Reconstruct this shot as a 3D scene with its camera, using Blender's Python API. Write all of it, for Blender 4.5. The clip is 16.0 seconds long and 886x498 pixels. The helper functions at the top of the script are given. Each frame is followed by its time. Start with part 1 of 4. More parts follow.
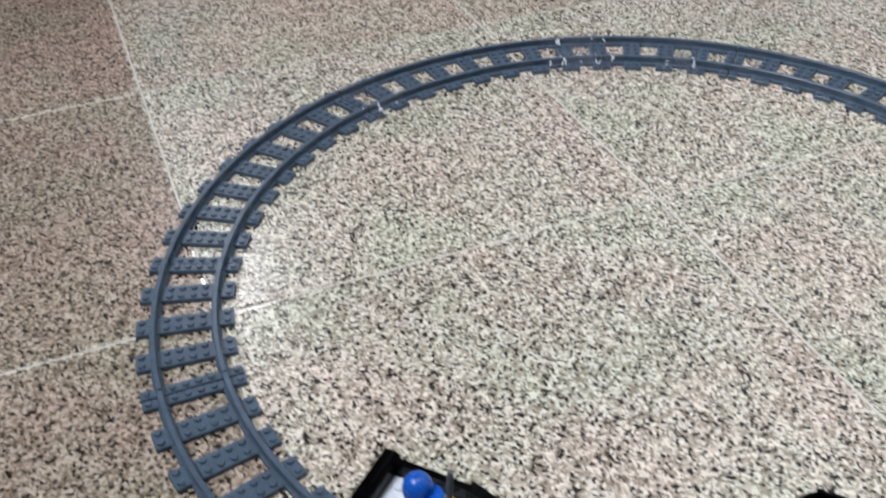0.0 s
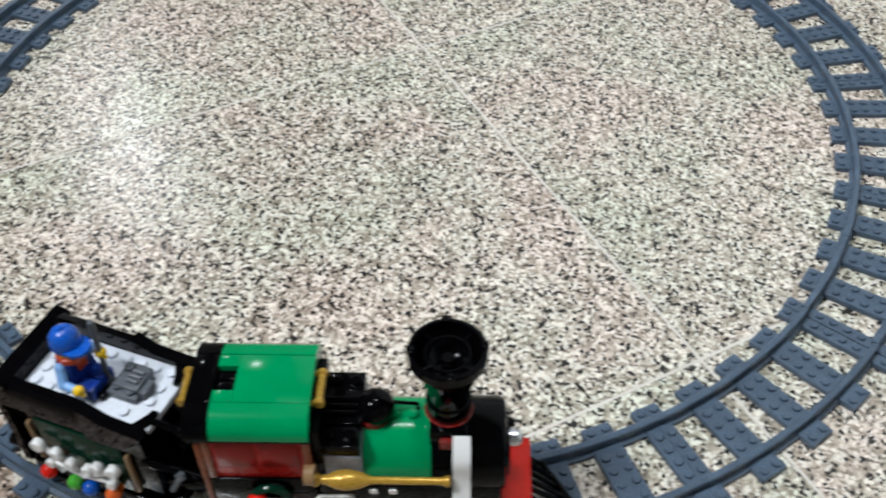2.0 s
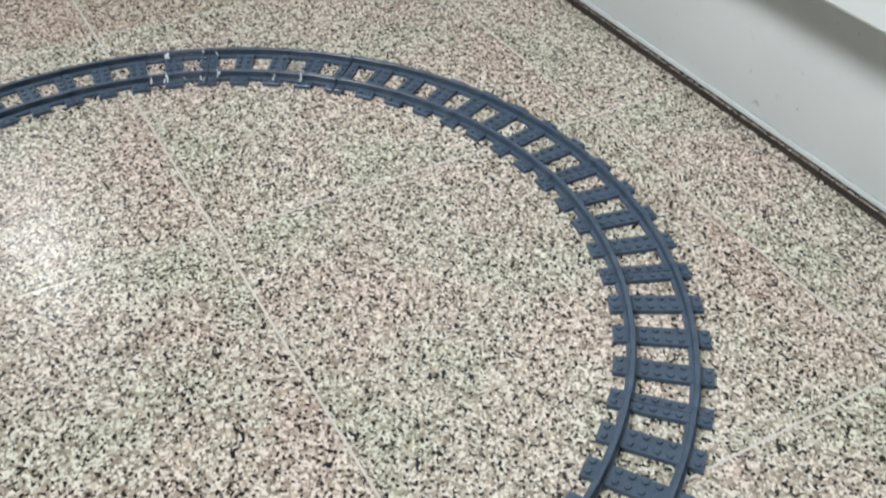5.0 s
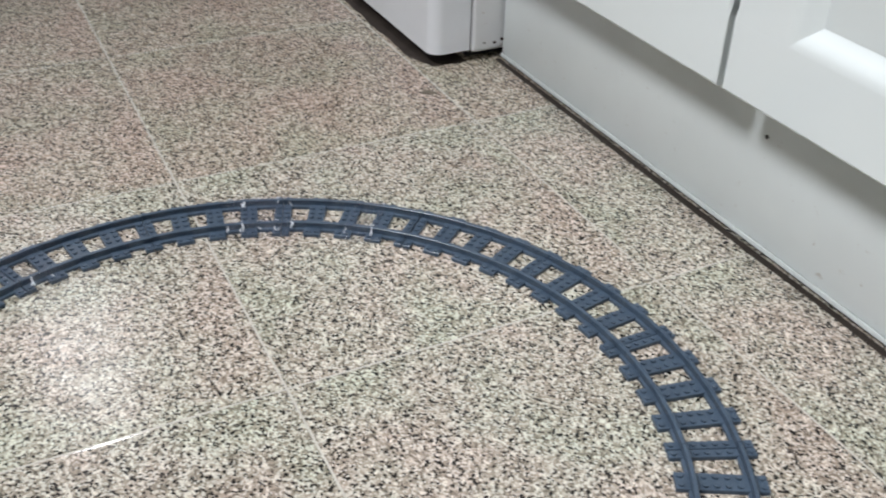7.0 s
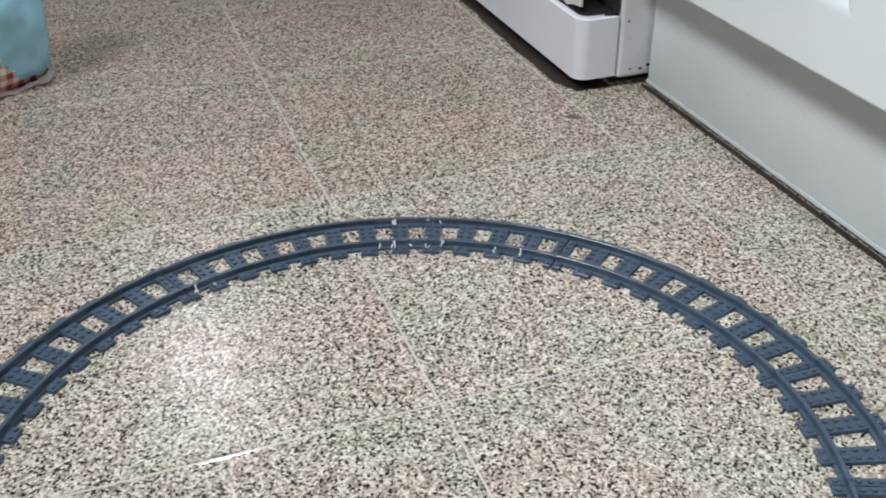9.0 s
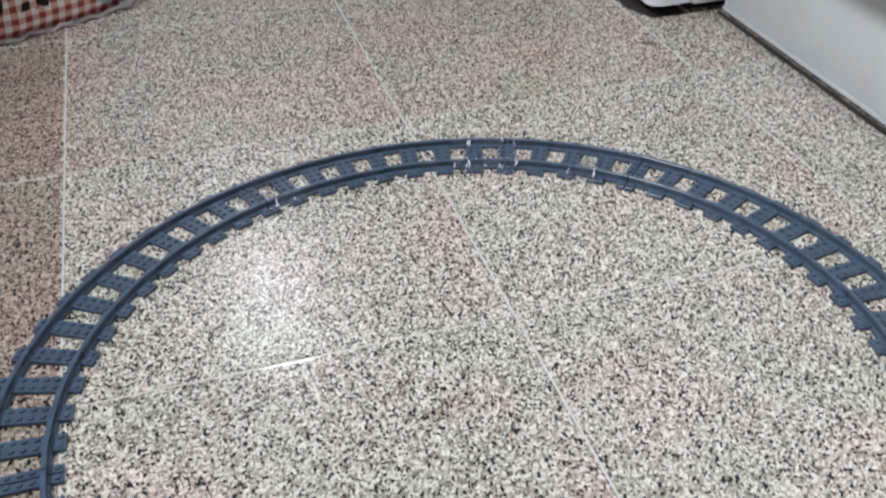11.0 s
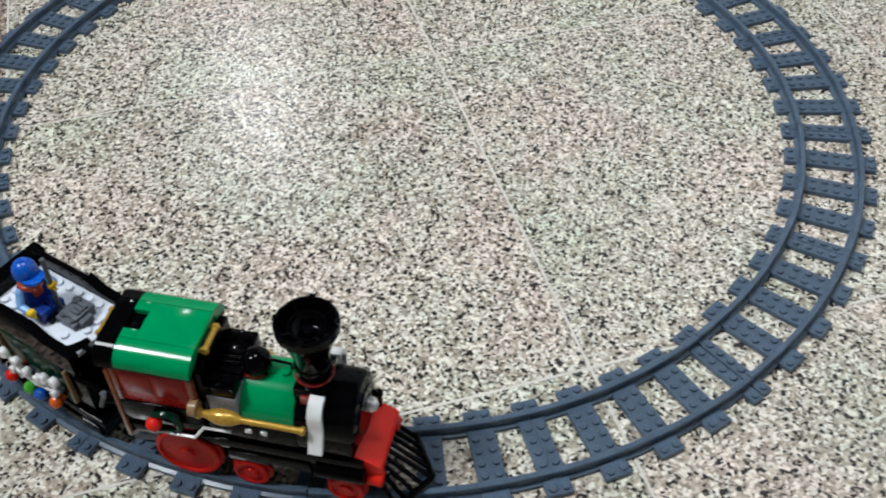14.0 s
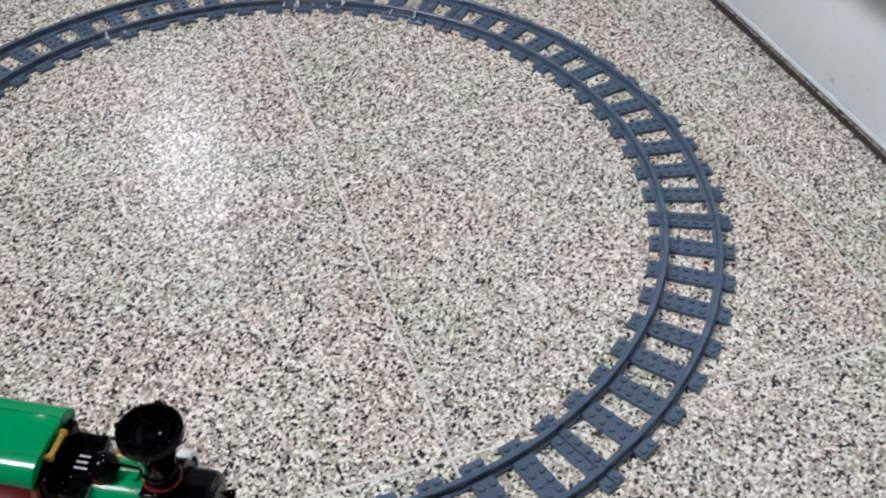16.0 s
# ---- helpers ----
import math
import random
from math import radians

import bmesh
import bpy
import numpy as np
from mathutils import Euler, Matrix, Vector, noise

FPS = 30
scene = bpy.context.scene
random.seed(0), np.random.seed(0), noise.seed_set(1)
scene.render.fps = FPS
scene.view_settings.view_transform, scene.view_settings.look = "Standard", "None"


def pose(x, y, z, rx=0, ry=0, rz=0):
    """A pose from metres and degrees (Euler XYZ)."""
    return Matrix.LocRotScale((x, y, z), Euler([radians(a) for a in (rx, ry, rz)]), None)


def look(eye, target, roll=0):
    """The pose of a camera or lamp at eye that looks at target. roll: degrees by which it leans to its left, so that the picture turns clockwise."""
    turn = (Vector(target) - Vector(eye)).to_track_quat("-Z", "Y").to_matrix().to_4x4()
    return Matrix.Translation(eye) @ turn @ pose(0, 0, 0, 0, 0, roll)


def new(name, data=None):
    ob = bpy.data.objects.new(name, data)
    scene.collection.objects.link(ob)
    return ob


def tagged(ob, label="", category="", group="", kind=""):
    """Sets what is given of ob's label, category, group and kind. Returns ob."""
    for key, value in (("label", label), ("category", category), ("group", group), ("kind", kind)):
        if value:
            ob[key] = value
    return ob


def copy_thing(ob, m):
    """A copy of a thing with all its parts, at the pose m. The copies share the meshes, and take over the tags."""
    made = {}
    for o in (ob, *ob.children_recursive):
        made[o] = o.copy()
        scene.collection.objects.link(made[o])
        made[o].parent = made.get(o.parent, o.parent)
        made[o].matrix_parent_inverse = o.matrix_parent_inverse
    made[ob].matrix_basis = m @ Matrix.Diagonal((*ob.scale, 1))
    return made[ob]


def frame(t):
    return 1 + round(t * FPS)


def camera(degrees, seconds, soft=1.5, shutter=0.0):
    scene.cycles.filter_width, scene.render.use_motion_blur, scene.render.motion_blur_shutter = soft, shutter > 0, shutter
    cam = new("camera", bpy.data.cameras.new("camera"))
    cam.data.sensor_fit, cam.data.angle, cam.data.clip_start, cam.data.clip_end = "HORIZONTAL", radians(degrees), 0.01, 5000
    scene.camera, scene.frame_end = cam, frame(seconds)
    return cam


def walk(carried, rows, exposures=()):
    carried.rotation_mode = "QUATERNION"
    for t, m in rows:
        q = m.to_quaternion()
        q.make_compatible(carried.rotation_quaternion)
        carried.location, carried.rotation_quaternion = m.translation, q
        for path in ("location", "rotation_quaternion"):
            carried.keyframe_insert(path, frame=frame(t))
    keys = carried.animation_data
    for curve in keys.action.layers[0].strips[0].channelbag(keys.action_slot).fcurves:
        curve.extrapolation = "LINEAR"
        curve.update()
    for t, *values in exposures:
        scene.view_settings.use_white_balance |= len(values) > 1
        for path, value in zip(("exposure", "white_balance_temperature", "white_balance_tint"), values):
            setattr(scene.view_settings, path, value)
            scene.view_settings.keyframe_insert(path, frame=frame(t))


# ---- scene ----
# Camera: carried by hand beside the toy railway.
PATH = [
    (0, (-0.1159, -0.5640, 0.4422), (-0.1451, 0.0154, 0), -1.97),
    (0.5, (-0.0923, -0.5747, 0.4327), (-0.1122, -0.0454, 0), -1.63),
    (1, (-0.0670, -0.5772, 0.4253), (-0.0680, -0.0986, 0), -1.02),
    (1.5, (-0.0370, -0.5742, 0.4234), (-0.0227, -0.1277, 0), -0.66),
    (2, (0.0039, -0.5697, 0.4245), (0.0205, -0.1385, 0), -1.46),
    (2.5, (0.0391, -0.5638, 0.4235), (0.0648, -0.1440, 0), -0.98),
    (3, (0.0690, -0.5582, 0.4297), (0.1009, -0.1448, 0), -0.74),
    (3.5, (0.0936, -0.5478, 0.4369), (0.1309, -0.1195, 0), -0.44),
    (4, (0.1076, -0.5347, 0.4483), (0.1548, -0.0648, 0), 0.23),
    (4.5, (0.1153, -0.5230, 0.4586), (0.1738, -0.0054, 0), 1.14),
    (4.7, (0.1187, -0.5166, 0.4631), (0.1795, 0.0157, 0), 1.06),
    (6.8, (0.0997, -0.5008, 0.5144), (0.1587, 0.2576, 0), 1.93),
    (7, (0.0953, -0.4994, 0.5109), (0.1435, 0.2665, 0), 1.66),
    (7.5, (0.0853, -0.5006, 0.5088), (0.1095, 0.2855, 0), 1.48),
    (8, (0.0768, -0.5021, 0.5096), (0.0733, 0.2963, 0), 0.85),
    (8.5, (0.0674, -0.5061, 0.5116), (0.0383, 0.3048, 0), 0.26),
    (8.7, (0.0641, -0.5058, 0.5090), (0.0237, 0.3039, 0), -0.13),
    (10.8, (0.0460, -0.5362, 0.5033), (-0.0491, 0.1881, 0), -1.06),
    (11, (0.0484, -0.5361, 0.4973), (-0.0488, 0.1613, 0), -1.72),
    (11.5, (0.0528, -0.5475, 0.4802), (-0.0442, 0.0813, 0), -1.42),
    (12, (0.0616, -0.5619, 0.4812), (-0.0346, 0.0038, 0), -2.29),
    (12.5, (0.0650, -0.5768, 0.4733), (-0.0189, -0.0670, 0), -1.80),
    (13, (0.0773, -0.5927, 0.4721), (-0.0013, -0.1137, 0), -1.81),
    (13.5, (0.0934, -0.6104, 0.4719), (0.0235, -0.1408, 0), -1.30),
    (14, (0.1208, -0.6130, 0.4810), (0.0535, -0.1446, 0), -1.10),
    (14.5, (0.1411, -0.6101, 0.4897), (0.0780, -0.1353, 0), -1.18),
    (15, (0.1537, -0.6107, 0.4909), (0.0991, -0.1141, 0), -0.12),
    (15.5, (0.1586, -0.6071, 0.5006), (0.1181, -0.0802, 0), 1.22),
    (16, (0.1657, -0.6013, 0.5103), (0.1330, -0.0448, 0), 1.89),
]
cam = camera(47.3, 16.0, soft=1.9, shutter=0.6)
# seconds, stops, kelvin, tint: the phone drifts a little in brightness and white balance
DRIFT = [(0, -0.15, 6220, 11.3), (1.0, -0.13, 6180, 11.3), (1.5, -0.10, 6180, 10), (2.2, -0.01, 6270, 8.5), (3.0, 0.04, 6400, 9), (4.5, -0.17, 6400, 9.5), (7.0, -0.22, 6400, 11), (8.7, -0.21, 6300, 11.5),
         (10.8, -0.17, 6080, 12.5), (11.5, -0.17, 6090, 14.7), (12.0, -0.17, 6100, 15.6), (12.5, -0.13, 6120, 16), (13.5, -0.15, 6550, 9.8), (14.0, -0.14, 6180, 8.2), (14.5, -0.07, 6400, 8.8), (15.2, -0.09, 6450, 10), (16, -0.19, 6100, 13.5)]
walk(cam, [(t, look(eye, target, roll)) for t, eye, target, roll in PATH], DRIFT)

# ---- light and world ----
world = bpy.data.worlds.new("world")
scene.world = world
world.use_nodes = True
world.node_tree.nodes["Background"].inputs[0].default_value = (0.6, 0.68, 0.8, 1)
world.node_tree.nodes["Background"].inputs[1].default_value = 0.25
scene.view_settings.exposure = 0.0

KITCHEN = 23.6                       # turn of the kitchen's walls and tiles against the x axis, degrees
K = pose(0, 0, 0, 0, 0, KITCHEN)
CEILING = 2.45


def lamp_pose(u, v, drop, aim=None):
    """A lamp's pose below the ceiling, its light leaving along its own -z, down or towards a point of the floor."""
    place = K @ pose(u, v, CEILING - drop)
    if aim:
        place = Matrix.Translation(place.translation) @ (Vector(aim) - place.translation).to_track_quat("-Z", "Y").to_matrix().to_4x4()
    return place


def area_lamp(name, place, size, watts, colour, spread=180):
    data = bpy.data.lights.new(name, "AREA")
    data.shape, data.size, data.energy, data.color, data.spread = "DISK", size, watts, colour, radians(spread)
    ob = new(name, data)
    ob.matrix_world = place
    return ob


FAR_LAMP = lamp_pose(0.06, 3.2, 0.075)
# added fill, no known source: brightens the cabinet fronts and the plinth
FILL_LAMP = lamp_pose(-1.30, -0.15, 0.26, (0.45, 0.15, 0.10))
OVER_LAMP = lamp_pose(0.0, -0.05, 0.075)
area_lamp("lamp_light", FAR_LAMP, 0.15, 10.5, (0.99, 0.99, 1.0))
area_lamp("lamp_light", FILL_LAMP, 0.50, 12, (0.967, 0.985, 1.0), 80)
area_lamp("lamp_light", OVER_LAMP, 0.30, 17, (0.967, 0.985, 1.0))

# ---- materials ----


class Nodes:
    """Short hand for a node material."""

    def __init__(self, name):
        self.mat = bpy.data.materials.new(name)
        self.mat.use_nodes = True
        self.tree = self.mat.node_tree
        self.bsdf = self.tree.nodes["Principled BSDF"]
        self.coord = None

    def add(self, kind, **values):
        node = self.tree.nodes.new(kind)
        for key, value in values.items():
            node.inputs[key.replace("_", " ")].default_value = value
        return node

    def link(self, a, out, b, to):
        self.tree.links.new(a.outputs[out], b.inputs[to])

    def place(self, node, space="Object"):
        if self.coord is None:
            self.coord = self.tree.nodes.new("ShaderNodeTexCoord")
        self.link(self.coord, space, node, "Vector")
        return node

    def noise(self, scale, detail=3.0, rough=0.55, space="Object"):
        return self.place(self.add("ShaderNodeTexNoise", Scale=scale, Detail=detail, Roughness=rough), space)

    def ramp(self, source, out, stops, constant=False):
        node = self.tree.nodes.new("ShaderNodeValToRGB")
        node.color_ramp.interpolation = "CONSTANT" if constant else "LINEAR"
        while len(node.color_ramp.elements) < len(stops):
            node.color_ramp.elements.new(0.5)
        for element, (at, colour) in zip(node.color_ramp.elements, stops):
            element.position = at
            element.color = (*colour, 1) if len(colour) == 3 else colour
        self.link(source, out, node, "Fac")
        return node

    def mix(self, a, b, fac, mode="MIX"):
        """a and b: (node, output) or a colour; fac: (node, output) or a number."""
        node = self.tree.nodes.new("ShaderNodeMix")
        node.data_type, node.blend_type = "RGBA", mode
        for value, index in ((fac, 0), (a, 6), (b, 7)):
            if isinstance(value, tuple) and isinstance(value[0], bpy.types.Node):
                self.tree.links.new(value[0].outputs[value[1]], node.inputs[index])
            elif index:
                node.inputs[index].default_value = (*value, 1)
            else:
                node.inputs[index].default_value = value
        return node

    def bump(self, source, out, strength, distance):
        node = self.add("ShaderNodeBump", Strength=strength, Distance=distance)
        self.link(source, out, node, "Height")
        self.link(node, "Normal", self.bsdf, "Normal")


def plastic(name, colour, rough=0.22, wear=0.12, metal=0.0, relief=0.06, spec=0.5):
    """Moulded toy plastic: a little uneven in colour and gloss, with fine scuffs."""
    n = Nodes(name)
    big = n.noise(70, 2)
    fine = n.noise(900, 3, 0.6)
    dark = tuple(c * (1 - wear) for c in colour)
    light = tuple(min(1, c * (1 + wear) + 0.0005) for c in colour)
    col = n.ramp(big, "Fac", [(0.3, dark), (0.7, light)])
    n.link(col, "Color", n.bsdf, "Base Color")
    gloss = n.ramp(fine, "Fac", [(0.3, (rough * 0.75,) * 3), (0.75, (rough * 1.5,) * 3)])
    n.link(gloss, "Color", n.bsdf, "Roughness")
    n.bsdf.inputs["Metallic"].default_value = metal
    n.bsdf.inputs["Specular IOR Level"].default_value = spec
    n.bump(fine, "Fac", relief, 0.0002)
    return n.mat


def paint(name, colour, rough=0.35, scale=6.0, wear=0.06, bump=0.1):
    n = Nodes(name)
    big = n.noise(scale, 4)
    fine = n.noise(scale * 60, 2)
    col = n.ramp(big, "Fac", [(0.25, tuple(c * (1 - wear) for c in colour)), (0.75, colour)])
    n.link(col, "Color", n.bsdf, "Base Color")
    gloss = n.ramp(fine, "Fac", [(0.2, (rough * 0.85,) * 3), (0.8, (rough * 1.2,) * 3)])
    n.link(gloss, "Color", n.bsdf, "Roughness")
    n.bump(fine, "Fac", bump, 0.0006)
    return n.mat


def speckled_stone(name, cast=(1.0, 1.0, 1.0), gloss=1.0):
    """Polished speckled floor tile: cream, beige and grey grains with black ones; cast: the batch's own tone."""
    n = Nodes(name)
    info = n.tree.nodes.new("ShaderNodeObjectInfo")
    warp = n.noise(240, 2, space="Object")
    shift = n.tree.nodes.new("ShaderNodeVectorMath")
    shift.operation = "MULTIPLY_ADD"
    n.link(warp, "Color", shift, 0)
    shift.inputs[1].default_value = (0.0018, 0.0018, 0.0)
    turn = n.tree.nodes.new("ShaderNodeVectorMath")
    turn.operation = "MULTIPLY_ADD"
    rnd = n.tree.nodes.new("ShaderNodeCombineXYZ")
    n.link(info, "Random", rnd, "X")
    n.link(info, "Random", rnd, "Z")
    n.link(rnd, "Vector", turn, 0)
    turn.inputs[1].default_value = (37.0, 11.0, 53.0)
    n.link(n.coord, "Object", turn, 2)
    n.link(turn, "Vector", shift, 2)

    def grains(scale):
        cell = n.add("ShaderNodeTexVoronoi", Scale=scale, Randomness=1.0)
        n.link(shift, "Vector", cell, "Vector")
        return cell

    small, large, tiny = grains(490), grains(510), grains(780)
    light = n.ramp(small, "Color", [(0.0, (0.17, 0.148, 0.126)), (0.14, (0.30, 0.260, 0.217)), (0.34, (0.44, 0.380, 0.325)),
                                    (0.54, (0.60, 0.540, 0.480)), (0.74, (0.80, 0.765, 0.715))], constant=True)
    sep = n.tree.nodes.new("ShaderNodeSeparateColor")
    n.link(large, "Color", sep, "Color")
    dark = n.ramp(sep, "Green", [(0.0, (1, 1, 1)), (0.158, (0, 0, 0))], constant=True)
    bright = n.ramp(sep, "Blue", [(0.0, (0, 0, 0)), (0.83, (1, 1, 1))], constant=True)
    col0 = n.mix((light, "Color"), (0.80, 0.755, 0.70), (bright, "Color"))
    peppery = n.ramp(tiny, "Color", [(0.0, (1, 1, 1)), (0.13, (0, 0, 0))], constant=True)
    col1 = n.mix((col0, 2), (0.085, 0.075, 0.068), (peppery, "Color"))
    col = n.mix((col1, 2), (0.026, 0.023, 0.022), (dark, "Color"))
    tone = n.noise(9, 3)
    tint = n.ramp(tone, "Fac", [(0.32, (0.90, 0.99, 0.895)), (0.48, (0.97, 0.985, 0.935)), (0.64, (1.0, 0.935, 0.905))])
    clump = n.noise(120, 3, 0.6)
    mottle = n.ramp(clump, "Fac", [(0.36, (0.83, 0.83, 0.82)), (0.62, (1.10, 1.09, 1.075))])
    col = n.mix((col, 2), (mottle, "Color"), 1.0, "MULTIPLY")
    col2 = n.mix((col, 2), (tint, "Color"), 1.0, "MULTIPLY")
    cloud = n.noise(3.5, 2)
    batch = n.ramp(cloud, "Fac", [(0.3, tuple(c * 0.90 for c in cast)), (0.7, cast)])
    col3 = n.mix((col2, 2), (batch, "Color"), 1.0, "MULTIPLY")
    n.link(col3, 2, n.bsdf, "Base Color")
    scuff = n.noise(35, 5, 0.65)
    rough = n.ramp(scuff, "Fac", [(0.3, (0.17 * gloss,) * 3), (0.72, (0.29 * gloss,) * 3)])
    n.link(rough, "Color", n.bsdf, "Roughness")
    ripple = n.noise(420, 2)
    n.bump(ripple, "Fac", 0.22 * gloss, 0.0005)
    return n.mat


def gingham(name):
    """Thin printed plastic film with a red and white check."""
    n = Nodes(name)
    n.coord = n.tree.nodes.new("ShaderNodeTexCoord")
    uv = n.tree.nodes.new("ShaderNodeSeparateXYZ")
    n.link(n.coord, "UV", uv, "Vector")
    bands = []
    for axis in "XY":
        m = n.tree.nodes.new("ShaderNodeMath")
        m.operation = "PINGPONG"
        m.inputs[1].default_value = 0.0085
        n.link(uv, axis, m, 0)
        g = n.tree.nodes.new("ShaderNodeMath")
        g.operation = "GREATER_THAN"
        g.inputs[1].default_value = 0.00425
        n.link(m, 0, g, 0)
        bands.append(g)
    total = n.tree.nodes.new("ShaderNodeMath")
    total.operation = "ADD"
    n.link(bands[0], 0, total, 0)
    n.link(bands[1], 0, total, 1)
    half = n.tree.nodes.new("ShaderNodeMath")
    half.operation = "MULTIPLY"
    half.inputs[1].default_value = 0.5
    n.link(total, 0, half, 0)
    col = n.ramp(half, 0, [(0.0, (0.93, 0.90, 0.88)), (0.4, (0.74, 0.40, 0.34)), (0.9, (0.34, 0.055, 0.045))], constant=True)
    n.link(col, "Color", n.bsdf, "Base Color")
    n.bsdf.inputs["Roughness"].default_value = 0.28
    crease = n.noise(60, 4, 0.6)
    n.bump(crease, "Fac", 0.5, 0.004)
    return n.mat


def smudged(name, colour, dirt, rough=0.3):
    """White enamel with small rust and dirt marks near its lower edge and at its corners."""
    n = Nodes(name)
    big = n.noise(9, 3)
    spots = n.noise(85, 4, 0.7)
    mask = n.ramp(spots, "Fac", [(0.66, (0, 0, 0)), (0.74, (1, 1, 1))])
    base = n.ramp(big, "Fac", [(0.3, tuple(c * 0.93 for c in colour)), (0.7, colour)])
    col = n.mix((base, "Color"), dirt, (mask, "Color"))
    n.link(col, 2, n.bsdf, "Base Color")
    n.bsdf.inputs["Roughness"].default_value = rough
    return n.mat


STONE = speckled_stone("speckled_stone")
ROSESTONE = speckled_stone("rosy_speckled_stone", (0.92, 0.865, 0.845))
BROWNSTONE = speckled_stone("brown_speckled_stone", (0.67, 0.60, 0.57))
POLISHED = speckled_stone("polished_stone_edge", gloss=0.5)
POLISHED.node_tree.nodes["Principled BSDF"].inputs["Specular IOR Level"].default_value = 1.0
GROUT = paint("grout", (0.70, 0.66, 0.59), 0.15, 30, 0.25, 0.2)
WALL = paint("wall_paint", (0.70, 0.69, 0.67), 0.6, 3, 0.05)
CEIL = paint("ceiling_paint", (0.55, 0.55, 0.54), 0.7, 3, 0.04)
LACQUER = paint("cabinet_lacquer", (0.83, 0.88, 0.88), 0.10, 4, 0.03, 0.04)
PLINTH = smudged("plinth_board", (0.80, 0.85, 0.855), (0.55, 0.53, 0.50), 0.35)
ENAMEL = smudged("appliance_enamel", (0.84, 0.86, 0.89), (0.42, 0.34, 0.27), 0.28)
PANEL = paint("kick_panel", (0.82, 0.845, 0.89), 0.3, 12, 0.05)
MATTBLACK = paint("black_gap", (0.02, 0.02, 0.022), 0.6, 20, 0.3)
TRACK = plastic("dark_grey_plastic", (0.068, 0.099, 0.143), 0.28, 0.14, spec=0.34, relief=0.15)
BLACK = plastic("black_plastic", (0.0008, 0.0008, 0.0012), 0.045, 0.2, spec=0.09, relief=0.008)
GREEN = plastic("green_plastic", (0.0, 0.235, 0.076), 0.13, 0.06, spec=0.28, relief=0.02)
DARKGREEN = plastic("dark_green_plastic", (0.002, 0.026, 0.014), 0.12, 0.15, spec=0.15, relief=0.02)
RED = plastic("red_plastic", (0.66, 0.016, 0.008), 0.2, 0.08, spec=0.2, relief=0.03)
WHEELRED = plastic("deep_red_plastic", (0.44, 0.010, 0.006), 0.3, 0.08, spec=0.12, relief=0.03)
CABRED = plastic("cab_red_plastic", (0.38, 0.012, 0.008), 0.25, 0.1, spec=0.12, relief=0.03)
SMOKED = plastic("smoked_pane", (0.26, 0.010, 0.008), 0.15, 0.15, spec=0.12, relief=0.02)
DARKRED = plastic("dark_red_plastic", (0.20, 0.012, 0.010), 0.25, 0.15)
WHITE = plastic("white_plastic", (0.80, 0.80, 0.79), 0.22, 0.04)
PALE = plastic("pale_grey_plastic", (0.66, 0.70, 0.77), 0.25, 0.06)
GREY = plastic("mid_grey_plastic", (0.085, 0.095, 0.11), 0.32, 0.1, spec=0.3)
LIGHTGREY = plastic("stone_grey_plastic", (0.235, 0.245, 0.28), 0.25, 0.06)
GOLD = plastic("pearl_gold_plastic", (0.46, 0.27, 0.035), 0.28, 0.12, 0.35)
TAN = plastic("tan_plastic", (0.27, 0.165, 0.075), 0.3, 0.1)
BLUE = plastic("blue_plastic", (0.005, 0.085, 0.46), 0.22, 0.08)
SKYBLUE = plastic("medium_blue_plastic", (0.20, 0.40, 0.74), 0.25, 0.08)
NAVY = plastic("dark_blue_plastic", (0.008, 0.035, 0.24), 0.25, 0.08, spec=0.25)
YELLOW = plastic("yellow_plastic", (0.80, 0.52, 0.01), 0.22, 0.06)
BROWN = plastic("reddish_brown_plastic", (0.22, 0.05, 0.015), 0.28, 0.1)
SCARF = plastic("orange_red_plastic", (0.50, 0.055, 0.012), 0.25, 0.1)
LIME = plastic("clear_green_plastic", (0.06, 0.36, 0.03), 0.1, 0.06)
ORANGE = plastic("clear_orange_plastic", (0.62, 0.10, 0.012), 0.1, 0.06)
CHROME = plastic("silver_plastic", (0.70, 0.70, 0.72), 0.15, 0.06, 0.9)
CHECK = gingham("gingham_film")
RIM = paint("white_film", (0.93, 0.86, 0.84), 0.3, 40, 0.3, 0.4)
FILM = paint("blue_film", (0.42, 0.78, 0.95), 0.22, 25, 0.18, 0.5)
INK = paint("black_ink", (0.012, 0.01, 0.01), 0.35, 20, 0.2)
DARKSTRIP = paint("dark_brown_strip", (0.05, 0.037, 0.03), 0.75, 60, 0.5)
STAIN = paint("dried_spill", (0.16, 0.125, 0.09), 0.6, 300, 0.6)
RUST = paint("rust", (0.045, 0.025, 0.018), 0.8, 90, 0.4)
GLINT = plastic("pale_glint_film", (0.62, 0.65, 0.70), 0.12, 0.1)
TORN = paint("torn_paper", (0.72, 0.71, 0.68), 0.7, 40, 0.15)


